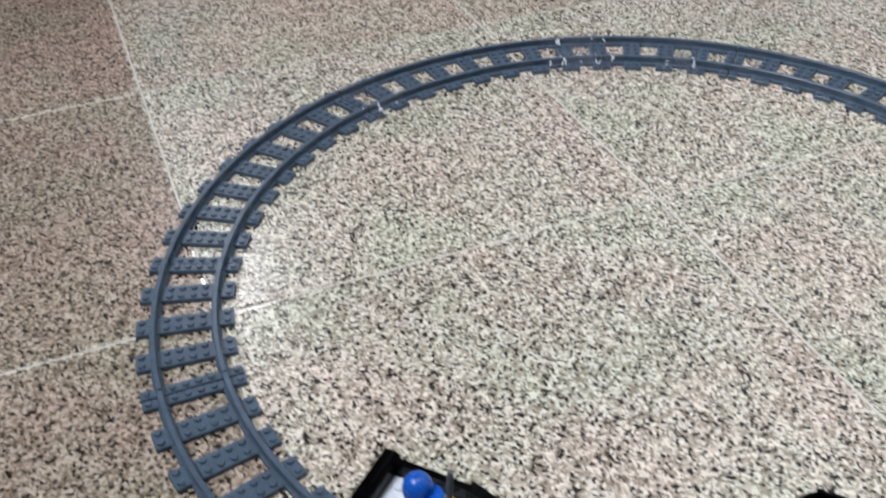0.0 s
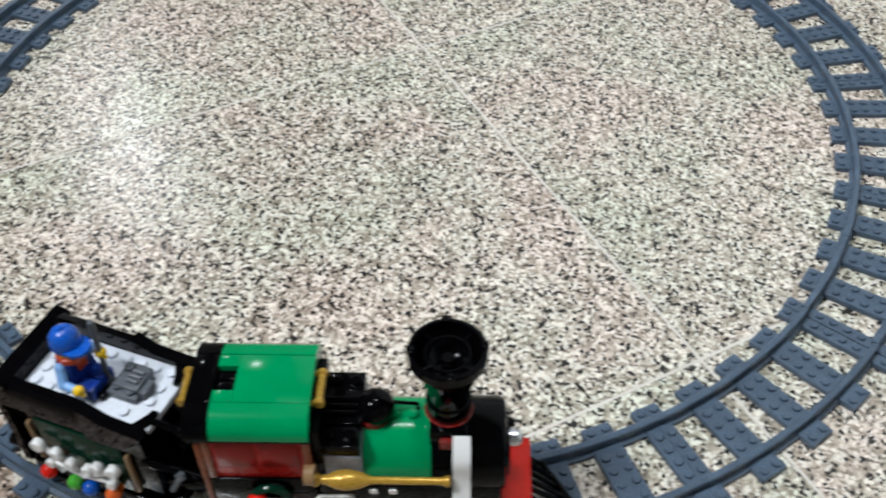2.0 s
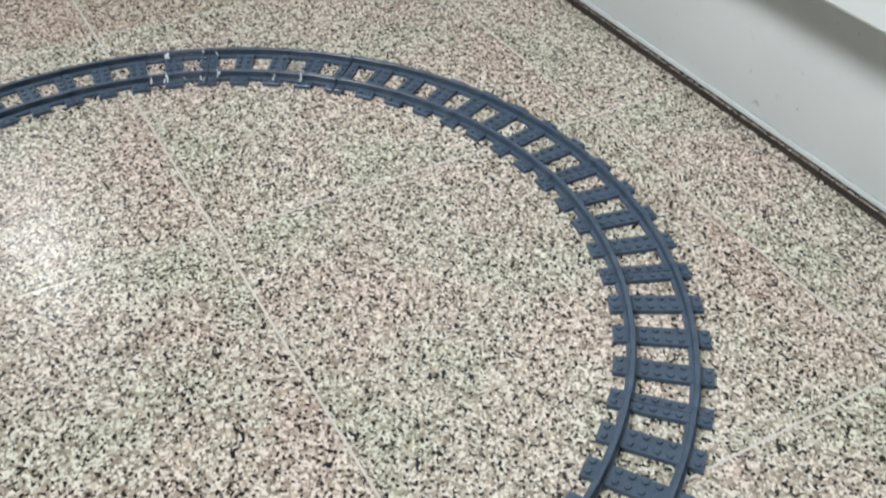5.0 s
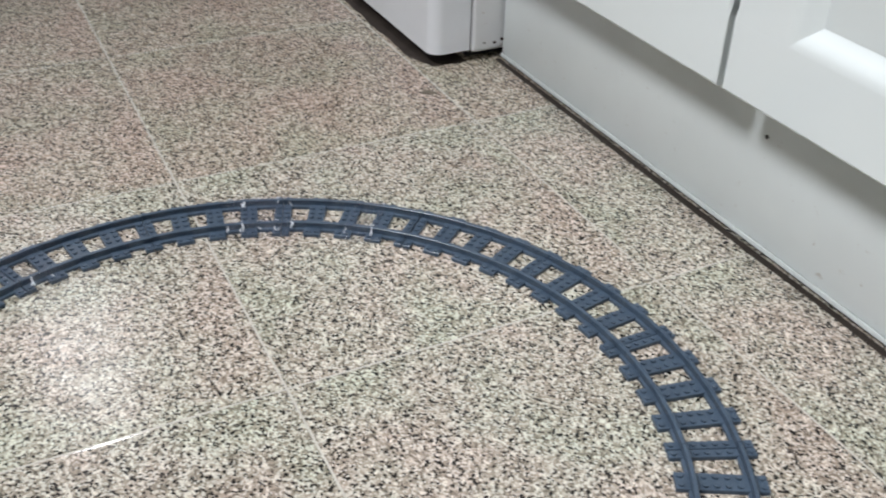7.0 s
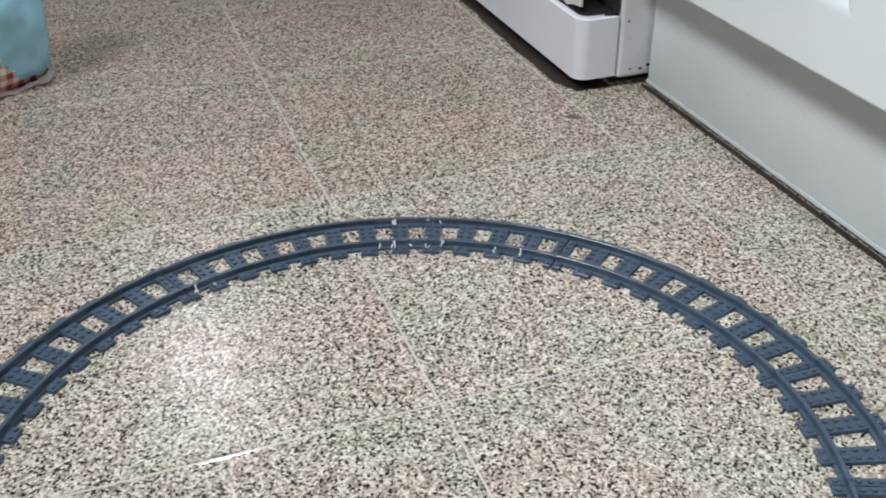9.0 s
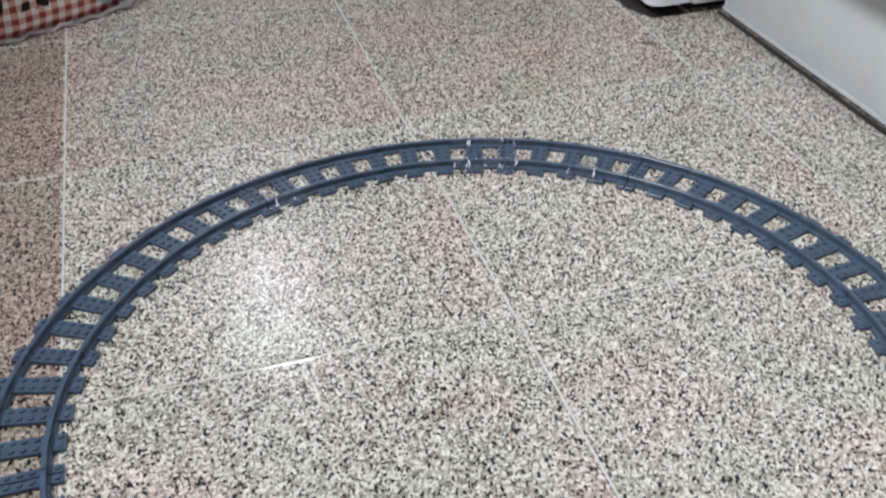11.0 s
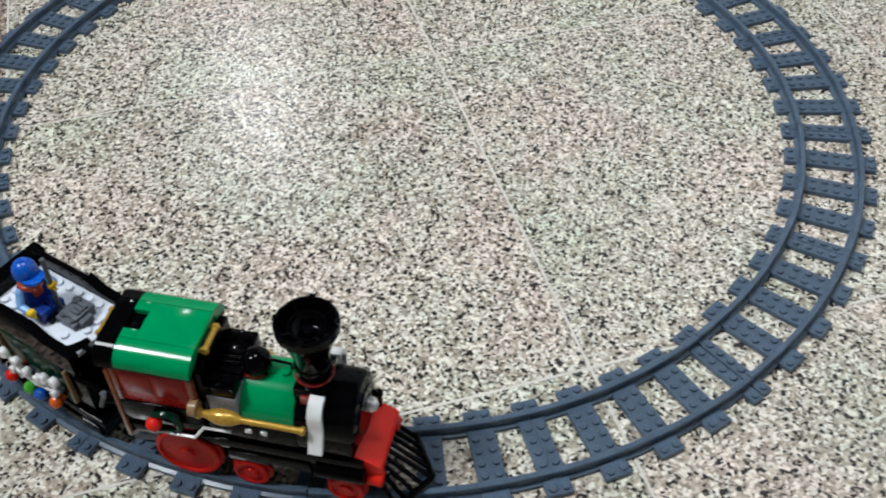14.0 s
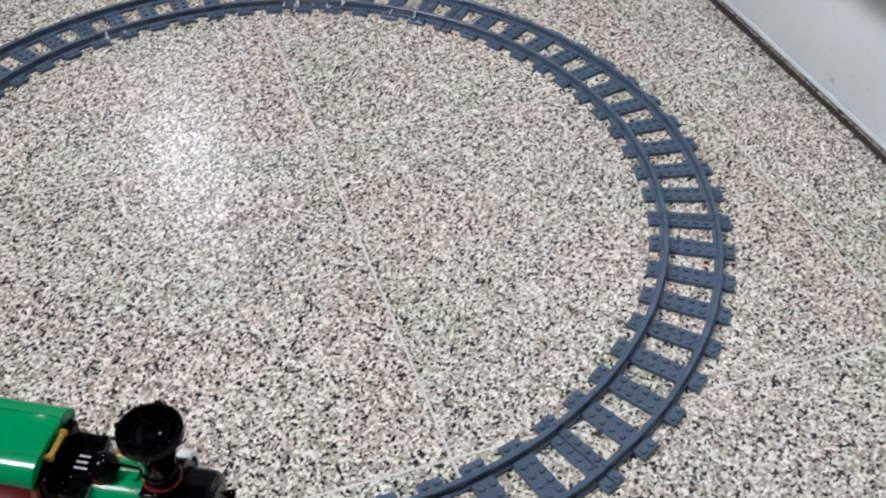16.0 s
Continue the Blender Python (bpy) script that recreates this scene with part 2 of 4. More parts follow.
def glass_material():
    """Clear film: mostly see-through, with sharp glints on its creases."""
    n = Nodes("clear_tape")
    crease = n.noise(160, 4, 0.7)
    bump = n.add("ShaderNodeBump", Strength=1.0, Distance=0.012)
    n.link(crease, "Fac", bump, "Height")
    shine = n.add("ShaderNodeBsdfGlossy", Roughness=0.12, Color=(0.05, 0.05, 0.055, 1))
    n.link(bump, "Normal", shine, "Normal")
    clear = n.add("ShaderNodeBsdfTransparent", Color=(0.95, 0.95, 0.96, 1))
    mixed = n.add("ShaderNodeAddShader")
    n.link(clear, 0, mixed, 0)
    n.link(shine, 0, mixed, 1)
    n.tree.links.new(mixed.outputs[0], n.tree.nodes["Material Output"].inputs["Surface"])
    n.tree.nodes.remove(n.bsdf)
    return n.mat


TAPE = glass_material()


def lamp_material():
    n = Nodes("lamp_diffuser")
    n.bsdf.inputs["Base Color"].default_value = (0.9, 0.88, 0.84, 1)
    n.bsdf.inputs["Emission Color"].default_value = (1, 0.95, 0.88, 1)
    n.bsdf.inputs["Emission Strength"].default_value = 4.0
    return n.mat


GLOW = lamp_material()

# ---- mesh helpers ----


def mesh_of(name, bm, materials, smooth=True):
    me = bpy.data.meshes.new(name)
    bm.normal_update()
    bm.to_mesh(me)
    bm.free()
    for m in materials if isinstance(materials, (list, tuple)) else [materials]:
        me.materials.append(m)
    if smooth:
        for p in me.polygons:
            p.use_smooth = True
        me.set_sharp_from_angle(angle=radians(35))
    return me


def part(name, bm, material, parent, label="", m=None):
    ob = new(name, mesh_of(name, bm, material))
    ob.parent = parent
    if m is not None:
        ob.matrix_basis = m
    return tagged(ob, label)


def thing(name, m, label, category, group="", kind=""):
    ob = new(name)
    ob.empty_display_size = 0.02
    ob.matrix_basis = m
    return tagged(ob, label, category, group, kind)


def box(bm, x0, x1, y0, y1, z0, z1, bevel=0.0, mat=0, seg=2):
    start = len(bm.faces)
    r = bmesh.ops.create_cube(bm, size=1)
    bmesh.ops.scale(bm, vec=(x1 - x0, y1 - y0, z1 - z0), verts=r["verts"])
    bmesh.ops.translate(bm, vec=((x0 + x1) / 2, (y0 + y1) / 2, (z0 + z1) / 2), verts=r["verts"])
    if bevel:
        edges = list({e for v in r["verts"] for e in v.link_edges})
        bmesh.ops.bevel(bm, geom=edges, offset=bevel, segments=seg, affect="EDGES", profile=0.5)
    bm.faces.ensure_lookup_table()
    for f in bm.faces[start:]:
        f.material_index = mat
    return bm


def lathe(bm, profile, at=(0, 0, 0), axis="Z", seg=24, mat=0):
    """profile: (radius, height) from bottom to top, closed at ends of radius 0 or by caps."""
    turn = {"Z": Matrix.Identity(3), "X": Euler((0, radians(90), 0)).to_matrix(), "Y": Euler((radians(-90), 0, 0)).to_matrix()}[axis]
    rings = []
    for r, h in profile:
        if r < 1e-6:
            rings.append([bm.verts.new(turn @ Vector((0, 0, h)) + Vector(at))])
        else:
            rings.append([bm.verts.new(turn @ Vector((r * math.cos(2 * math.pi * k / seg), r * math.sin(2 * math.pi * k / seg), h)) + Vector(at))
                          for k in range(seg)])
    faces = []
    for a, b in zip(rings, rings[1:]):
        for k in range(seg):
            j = (k + 1) % seg
            if len(a) == 1 and len(b) == 1:
                continue
            if len(a) == 1:
                faces.append(bm.faces.new((a[0], b[j], b[k])))
            elif len(b) == 1:
                faces.append(bm.faces.new((a[k], a[j], b[0])))
            else:
                faces.append(bm.faces.new((a[k], a[j], b[j], b[k])))
    if len(rings[0]) > 1:
        faces.append(bm.faces.new(rings[0][::-1]))
    if len(rings[-1]) > 1:
        faces.append(bm.faces.new(rings[-1]))
    for f in faces:
        f.material_index = mat
    return bm


def cyl(bm, r, h0, h1, at=(0, 0, 0), axis="Z", seg=20, edge=0.0004, mat=0):
    return lathe(bm, [(r - edge, h0), (r, h0 + edge), (r, h1 - edge), (r - edge, h1)], at, axis, seg, mat)


def ball(bm, r, at, mat=0, seg=14, squash=1.0):
    rows = [(0, -r * squash)] + [(r * math.cos(a), r * squash * math.sin(a)) for a in (radians(d) for d in range(-75, 76, 15))] + [(0, r * squash)]
    return lathe(bm, rows, at, "Z", seg, mat)


def rod(bm, a, b, r, seg=10, mat=0):
    """A round bar from a to b."""
    a, b = Vector(a), Vector(b)
    d = b - a
    turn = d.to_track_quat("Z", "Y").to_matrix()
    rings = [[bm.verts.new(p + turn @ Vector((r * math.cos(2 * math.pi * k / seg), r * math.sin(2 * math.pi * k / seg), 0))) for k in range(seg)] for p in (a, b)]
    fs = [bm.faces.new((rings[0][k], rings[0][(k + 1) % seg], rings[1][(k + 1) % seg], rings[1][k])) for k in range(seg)]
    fs += [bm.faces.new(rings[0][::-1]), bm.faces.new(rings[1])]
    for f in fs:
        f.material_index = mat
    return bm


def torus(bm, centre, big, small, axis="Z", seg=32, sides=8):
    """A closed round ring about an axis."""
    turn = {"Z": Matrix.Identity(3), "Y": Euler((radians(-90), 0, 0)).to_matrix()}[axis]
    rings = []
    for k in range(seg):
        a = 2 * math.pi * k / seg
        rings.append([bm.verts.new(Vector(centre) + turn @ Vector(((big + small * math.cos(b)) * math.cos(a), (big + small * math.cos(b)) * math.sin(a), small * math.sin(b))))
                      for b in (2 * math.pi * q / sides for q in range(sides))])
    for k in range(seg):
        p, q = rings[k], rings[(k + 1) % seg]
        for j in range(sides):
            bm.faces.new((p[j], q[j], q[(j + 1) % sides], p[(j + 1) % sides]))
    bmesh.ops.recalc_face_normals(bm, faces=bm.faces)
    return bm


def prism(bm, outline, x0, x1, axis="X", mat=0):
    """An outline of (a, b) pairs drawn out along an axis; X: pairs are y, z; Y: x, z; Z: x, y."""
    def at(p, h):
        return {"X": (h, p[0], p[1]), "Y": (p[0], h, p[1]), "Z": (p[0], p[1], h)}[axis]
    lo = [bm.verts.new(at(p, x0)) for p in outline]
    hi = [bm.verts.new(at(p, x1)) for p in outline]
    n = len(outline)
    fs = [bm.faces.new((lo[k], lo[(k + 1) % n], hi[(k + 1) % n], hi[k])) for k in range(n)]
    fs += [bm.faces.new(lo[::-1]), bm.faces.new(hi)]
    for f in fs:
        f.material_index = mat
    bmesh.ops.recalc_face_normals(bm, faces=fs)
    return bm


S = 0.008                            # stud pitch of the toy bricks


def studs(bm, x0, x1, y0, y1, z, mat=0, seg=10):
    """Studs on the pitch over a rectangle."""
    for i in range(round((x1 - x0) / S)):
        for j in range(round((y1 - y0) / S)):
            lathe(bm, [(0.00245, z - 0.0002), (0.00245, z + 0.0014), (0.0021, z + 0.0017)], (x0 + (i + 0.5) * S, y0 + (j + 0.5) * S, 0), "Z", seg, mat)
    return bm


# ---- room ----
ROOM = (-2.6, 1.12, -2.6, 3.9)       # u from, to; v from, to
WALLS = [("wall_west", ROOM[0] - 0.12, ROOM[0], ROOM[2] - 0.12, ROOM[3] + 0.12), ("wall_east", ROOM[1], ROOM[1] + 0.12, ROOM[2] - 0.12, ROOM[3] + 0.12),
         ("wall_south", ROOM[0], ROOM[1], ROOM[2] - 0.12, ROOM[2]), ("wall_north", ROOM[0], ROOM[1], ROOM[3], ROOM[3] + 0.12)]
for name, u0, u1, v0, v1 in WALLS:
    ob = new(name, mesh_of(name, box(bmesh.new(), u0, u1, v0, v1, -0.02, CEILING), WALL))
    ob.matrix_basis = K
    tagged(ob, "plain off-white painted kitchen wall", "wall", kind="structure")
ob = new("ceiling", mesh_of("ceiling", box(bmesh.new(), ROOM[0] - 0.12, ROOM[1] + 0.12, ROOM[2] - 0.12, ROOM[3] + 0.12, CEILING + 0.002, CEILING + 0.1), CEIL))
ob.matrix_basis = K
tagged(ob, "plain white painted ceiling", "ceiling", kind="structure")

floor = new("floor", mesh_of("floor", box(bmesh.new(), ROOM[0] - 0.12, ROOM[1] + 0.12, ROOM[2] - 0.12, ROOM[3] + 0.12, -0.08, -0.0004), GROUT))
floor.matrix_basis = K
tagged(floor, "polished speckled cream and black stone tile floor", "floor", kind="structure")


def ceiling_lamp(u, v):
    lamp = thing("ceiling_lamp", K @ pose(u, v, CEILING), "round white ceiling lamp, switched on", "lamp")
    bm = bmesh.new()
    lathe(bm, [(0.10, -0.028), (0.11, -0.024), (0.11, -0.003), (0.10, 0.001)], seg=40)
    part("base", bm, LACQUER, lamp)
    bm = bmesh.new()
    lathe(bm, [(0.0, -0.066), (0.04, -0.064), (0.07, -0.055), (0.09, -0.042), (0.098, -0.028)], seg=40)
    part("diffuser", bm, GLOW, lamp, "glowing white diffuser")


def fill_lamp(u, v, place):
    """An added round reflector lamp on a stem, unseen, turned to brighten the kitchen units."""
    lamp = thing("spot_lamp", K @ pose(u, v, CEILING), "added tilted round white reflector lamp that brightens the kitchen units", "lamp")
    part("base", lathe(bmesh.new(), [(0.06, -0.022), (0.064, -0.018), (0.064, -0.002), (0.06, 0.001)], seg=32), LACQUER, lamp)
    head = (K @ pose(u, v, CEILING)).inverted() @ place
    back = head @ Vector((0, 0, 0.07))
    bm = bmesh.new()
    rod(bm, (0, 0, -0.02), back, 0.010, 14)
    part("stem", bm, LACQUER, lamp)
    bm = bmesh.new()
    lathe(bm, [(0.27, 0.004), (0.275, 0.004), (0.24, 0.040), (0.12, 0.066), (0.03, 0.072), (0.0, 0.072)], seg=48)
    shade = part("shade", bm, LACQUER, lamp, "white round shade", head)
    bm = bmesh.new()
    lathe(bm, [(0.0, 0.012), (0.262, 0.012), (0.262, 0.016), (0.0, 0.016)], seg=48)
    part("diffuser", bm, GLOW, shade, "glowing white diffuser")


ceiling_lamp(0.06, 3.2)
ceiling_lamp(0.0, -0.05)
fill_lamp(-1.30, -0.15, FILL_LAMP)

# ---- kitchen units ----
FRONT, PLINTH_U, TOE = 0.440, 0.499, 0.164
plinth = new("plinth", mesh_of("plinth", box(bmesh.new(), PLINTH_U, PLINTH_U + 0.016, ROOM[2], 0.546, 0.009, 0.178, 0.0012), PLINTH))
plinth.matrix_basis = K
tagged(plinth, "grey-white kitchen plinth board with small scuffs", "plinth", kind="structure")
seal = new("trim", mesh_of("trim", box(bmesh.new(), PLINTH_U - 0.0022, PLINTH_U - 0.0004, ROOM[2], 0.546, 0.0050, 0.0100, 0.0006), PLINTH))
seal.matrix_basis = K
tagged(seal, "thin pale sealing strip along the plinth foot", "trim", kind="structure")


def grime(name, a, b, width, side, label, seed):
    """Ragged flat dark brown strip on the floor along the foot line from a to b."""
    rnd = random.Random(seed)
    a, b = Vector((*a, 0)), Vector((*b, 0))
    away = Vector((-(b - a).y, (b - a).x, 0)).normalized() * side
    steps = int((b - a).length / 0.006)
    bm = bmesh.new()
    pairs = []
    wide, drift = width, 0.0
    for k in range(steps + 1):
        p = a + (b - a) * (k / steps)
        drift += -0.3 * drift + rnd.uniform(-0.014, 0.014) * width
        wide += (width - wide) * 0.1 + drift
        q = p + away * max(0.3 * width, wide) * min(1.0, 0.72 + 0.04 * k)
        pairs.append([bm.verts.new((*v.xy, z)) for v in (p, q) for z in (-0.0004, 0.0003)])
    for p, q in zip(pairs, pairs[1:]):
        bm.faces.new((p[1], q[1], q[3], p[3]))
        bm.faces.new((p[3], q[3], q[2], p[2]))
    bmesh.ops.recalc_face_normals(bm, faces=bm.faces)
    ob = new(name, mesh_of(name, bm, DARKSTRIP))
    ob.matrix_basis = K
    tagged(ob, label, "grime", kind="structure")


grime("floor_strip", (PLINTH_U - 0.0006, -1.6), (PLINTH_U - 0.0006, 0.549), 0.0075, 1, "dark brown line on the floor along the plinth", 8)
# dirt and the shade below the kick panel, laid down as one dark strip
grime("floor_strip", (0.455, 0.560), (0.455, 1.13), 0.064, 1, "dark brown grime and painted shade on the floor under the fridge front", 9)


def cabinet(v0, v1):
    """One base unit with a framed lacquer door."""
    unit = thing("base_cabinet", K @ pose(0, (v0 + v1) / 2, 0), "white lacquered kitchen base cabinet with a framed door", "cabinet", "kitchen base cabinets")
    w = (v1 - v0) / 2
    bm = bmesh.new()
    box(bm, FRONT + 0.022, 1.02, -w, w, TOE + 0.006, 0.86, 0.0008)
    part("body", bm, LACQUER, unit)
    bm = bmesh.new()
    a = w - 0.0018
    box(bm, FRONT + 0.0115, FRONT + 0.021, -a, a, TOE, 0.85, 0.0015, seg=2)
    door = part("door", bm, LACQUER, unit, "white framed door with a recessed panel")
    r, c, d = 0.060, 0.020, FRONT + 0.0113
    slope = [(0.0, -0.0012), (0.0, 0.0), (0.0006, 0.004), (0.0018, 0.0085), (0.0062, 0.0130), (0.0108, c - 0.0015)]
    for z, s in ((TOE, 1), (0.85, -1)):
        outline = [(d, z), (FRONT + 0.002, z), (FRONT, z + s * 0.002)] + [(FRONT + p, z + s * (r + q)) for p, q in slope] + [(d, z + s * (r + c))]
        part("rail", prism(bmesh.new(), outline, -a, a, "Y"), LACQUER, door, "framing rail with a glossy sloping inner edge")
    for y, s in ((-a, 1), (a, -1)):
        outline = [(d, y), (FRONT + 0.002, y), (FRONT, y + s * 0.002)] + [(FRONT + p, y + s * (r + q)) for p, q in slope] + [(d, y + s * (r + c))]
        part("stile", prism(bmesh.new(), outline, TOE + r + 0.0001, 0.85 - r - 0.0001, "Z"), LACQUER, door)
    return unit


for v0, v1 in ((0.0915, 0.544), (-0.416, 0.0875), (-0.916, -0.420), (-1.416, -0.920), (-1.916, -1.420), (-2.59, -1.920)):
    cabinet(v0, v1)


def appliance():
    """A tall white appliance whose lower grille panel is broken open."""
    unit = thing("fridge", K @ pose(0, 0, 0), "white enamelled fridge with a broken lower panel and rust spots", "fridge")
    v0, v1, u0 = 0.552, 1.152, 0.402
    bm = bmesh.new()
    box(bm, u0 + 0.056, 1.06, v0, v1, 0.012, 1.72, 0.006, seg=3)
    part("body", bm, ENAMEL, unit, "white enamelled side with rust spots near the floor")
    bm = bmesh.new()
    n, r = 8, 0.017
    ring = [(u0 + 0.053, v0 + 0.001)]
    ring += [(u0 + r - r * math.sin(radians(90 * k / n)), v0 + 0.001 + r - r * math.cos(radians(90 * k / n))) for k in range(n + 1)]
    ring += [(u0, v1 - 0.03), (u0 + 0.053, v1)]
    lo = [bm.verts.new((u, v, 0.017)) for u, v in ring]
    hi = [bm.verts.new((u, v, 0.097)) for i, (u, v) in enumerate(ring)]
    for i in range(len(ring)):
        j = (i + 1) % len(ring)
        bm.faces.new((lo[i], hi[i], hi[j], lo[j]))
    bm.faces.new(lo)
    bm.faces.new(hi[::-1])
    bmesh.ops.recalc_face_normals(bm, faces=bm.faces)
    bmesh.ops.bevel(bm, geom=[e for e in bm.edges if all(abs(v.co.z - 0.097) < 1e-5 for v in e.verts)], offset=0.004, segments=3, affect="EDGES")
    part("kick_panel", bm, PANEL, unit, "bluish-white rounded kick panel")
    # the recess has no depth: black sheets stand in for its shade
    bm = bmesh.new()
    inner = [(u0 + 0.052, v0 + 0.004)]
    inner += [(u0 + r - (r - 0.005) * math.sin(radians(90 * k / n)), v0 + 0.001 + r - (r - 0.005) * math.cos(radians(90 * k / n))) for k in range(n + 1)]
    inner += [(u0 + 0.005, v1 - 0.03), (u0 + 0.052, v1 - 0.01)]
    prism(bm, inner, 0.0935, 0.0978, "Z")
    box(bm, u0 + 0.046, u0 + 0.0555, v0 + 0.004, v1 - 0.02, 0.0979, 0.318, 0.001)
    part("recess", bm, MATTBLACK, unit, "black sheets for the shade in the recess behind the missing grille")
    bm = bmesh.new()
    rnd = random.Random(5)
    low = [(v0 + 0.014 + 0.006 * k, 0.0982 + rnd.uniform(0.0, 0.0025) + 0.007 * max(0.0, 1 - k / 6)) for k in range(46)]
    prism(bm, [(v0 + 0.012, 0.290)] + low + [(v0 + 0.30, 0.290)], u0 + 0.0066, u0 + 0.0090)
    part("grille_remnant", bm, TORN, unit, "torn white remnant of the grille")
    for u, z, q in ((0.012, 0.0235, 0.0016), (0.026, 0.0225, 0.0024), (0.037, 0.0255, 0.0028), (0.004, 0.086, 0.0018)):
        bm = bmesh.new()
        lathe(bm, [(q, -0.0002), (q, 0.0003), (q * 0.6, 0.0006)], (u0 + 0.062 + u, v0, z), "Y", 7)
        bmesh.ops.scale(bm, vec=(1, -1, 0.75), space=Matrix.Translation((-(u0 + 0.062 + u), -v0, -z)), verts=bm.verts)
        bmesh.ops.recalc_face_normals(bm, faces=bm.faces)
        part("rust_spot", bm, RUST, unit, "dark rust spot")
    bm = bmesh.new()
    box(bm, u0, u0 + 0.05, v0 + 0.002, v1, 0.320, 0.62, 0.012, seg=4)
    box(bm, u0, u0 + 0.05, v0 + 0.002, v1, 0.632, 1.715, 0.012, seg=4)
    part("door", bm, ENAMEL, unit)
    bm = bmesh.new()
    box(bm, u0 + 0.06, 1.0, v0 + 0.02, v1 - 0.02, 0.0, 0.0125, 0.001)
    part("foot", bm, MATTBLACK, unit)


appliance()
chip = new("scuff_mark", mesh_of("scuff_mark", lathe(bmesh.new(), [(0.0020, 0.0), (0.0022, -0.0004), (0.0014, -0.0007)], axis="X", seg=7), MATTBLACK))
chip.matrix_basis = K @ pose(PLINTH_U, 0.082, 0.110)
tagged(chip, "small dark chip on the pale plinth board", "mark")


def floor_mark():
    bm = bmesh.new()
    rnd = random.Random(12)
    ring = [(0.011 * math.cos(2 * math.pi * k / 14) * rnd.uniform(0.7, 1.2), 0.006 * math.sin(2 * math.pi * k / 14) * rnd.uniform(0.6, 1.3)) for k in range(14)]
    prism(bm, ring, 0.0, 0.0003, "Z")
    ob = new("floor_mark", mesh_of("floor_mark", bm, STAIN))
    ob.matrix_basis = K @ pose(0.371, 0.494, 0, 0, 0, -35)
    tagged(ob, "small brown dried spill on the speckled floor", "stain")


floor_mark()


def snack_bag():
    """A limp printed bag that stands on its folded foot."""
    bag = thing("snack_bag", K @ pose(-0.339, 0.761, 0, 0, 0, 24.5), "crumpled red and white gingham plastic bag with a light blue end", "bag")
    bm = bmesh.new()
    uvs = bm.loops.layers.uv.new("UVMap")
    nu, nv = 60, 34
    w, d, h = 0.326, 0.12, 0.20
    grid = []
    def skin(c, q, s):
        """A point of the limp skin; c, q: cosine and sine round it, s: share of the height."""
        x = w / 2 * math.copysign(abs(c) ** 0.35, c)
        y = d / 2 * math.copysign(abs(q) ** 0.55, q) * (0.42 + 0.72 * math.sin(math.pi * min(1, s * 0.8 + 0.16)))
        k = noise.noise(Vector((x * 22, y * 22, s * 5))) * 0.010 + noise.noise(Vector((x * 55, 4.0, s * 13))) * 0.004
        return Vector((x + k * 0.7, y + k - 0.02 * s + d / 2, 0.002 + h * s + (0.006 * noise.noise(Vector((x * 40, y * 30, 3))) if s > 0 else 0)))

    for j in range(nv + 1):
        grid.append([bm.verts.new(skin(math.cos(math.pi * i / nu), math.sin(math.pi * i / nu), j / nv)) for i in range(nu * 2)])
    m = nu * 2
    for j in range(nv):
        for i in range(m):
            f = bm.faces.new((grid[j][i], grid[j][(i + 1) % m], grid[j + 1][(i + 1) % m], grid[j + 1][i]))
            for loop in f.loops:
                loop[uvs].uv = (loop.vert.co.x, loop.vert.co.z)
            f.material_index = 1 if f.calc_center_median().x > w / 2 - 0.094 + max(0.0, 0.07 - f.calc_center_median().z) * 0.7 and j > 1 else 0
    bm.faces.new(grid[0][::-1])
    bm.faces.new(grid[-1])
    part("film", bm, [CHECK, FILM], bag)

    def strip(y_in, y_out, extra, material, name, label, x_from=-0.150, x_to=0.150):
        bm = bmesh.new()
        uvs = bm.loops.layers.uv.new("UVMap")
        rows = []
        for i in range(61):
            x = x_from + (x_to - x_from) * i / 60
            wave = 0.0030 * math.sin(x * 120) + 0.0018 * math.sin(x * 307)
            lift = 0.0016 + 0.0014 * math.sin(x * 170) + (9.0 * (x - 0.115) ** 2 if x > 0.115 else 0)
            rows.append([bm.verts.new((x, y + wave, z + lift + extra)) for y, z in ((y_in, 0.0050), ((y_in + y_out) / 2, 0.0028), (y_out, 0.0004))])
        for a, b in zip(rows, rows[1:]):
            for k in range(2):
                bm.faces.new((a[k], b[k], b[k + 1], a[k + 1]))
        for f in bm.faces:
            for loop in f.loops:
                loop[uvs].uv = (loop.vert.co.x, loop.vert.co.y * 1.6)
        bmesh.ops.solidify(bm, geom=bm.faces[:], thickness=0.0008)
        part(name, bm, material, bag, label)

    strip(0.026, 0.004, 0.0, CHECK, "seam", "gingham folded seam")
    strip(0.0036, 0.0022, -0.0006, RIM, "seam_edge", "white and pink seam edge")
    strip(0.0100, 0.0040, 0.0012, RIM, "corner_fold", "white folded corner", 0.130, 0.151)

    def on_front(x, z):
        c = min(0.999, (abs(x) / (w / 2)) ** (1 / 0.35))
        return skin(math.copysign(c, x), -math.sqrt(1 - c * c), z / h) + Vector((0, -0.0008, 0))

    for x0, x1, z0, z1 in ((-0.006, 0.028, 0.054, 0.064), (0.002, 0.012, 0.033, 0.045), (0.020, 0.036, 0.031, 0.048), (-0.075, -0.020, 0.040, 0.060), (0.040, 0.060, 0.060, 0.078)):
        bm = bmesh.new()
        rows = [[bm.verts.new(on_front(x0 + (x1 - x0) * i / 6, z0 + (z1 - z0) * j / 3)) for j in range(4)] for i in range(7)]
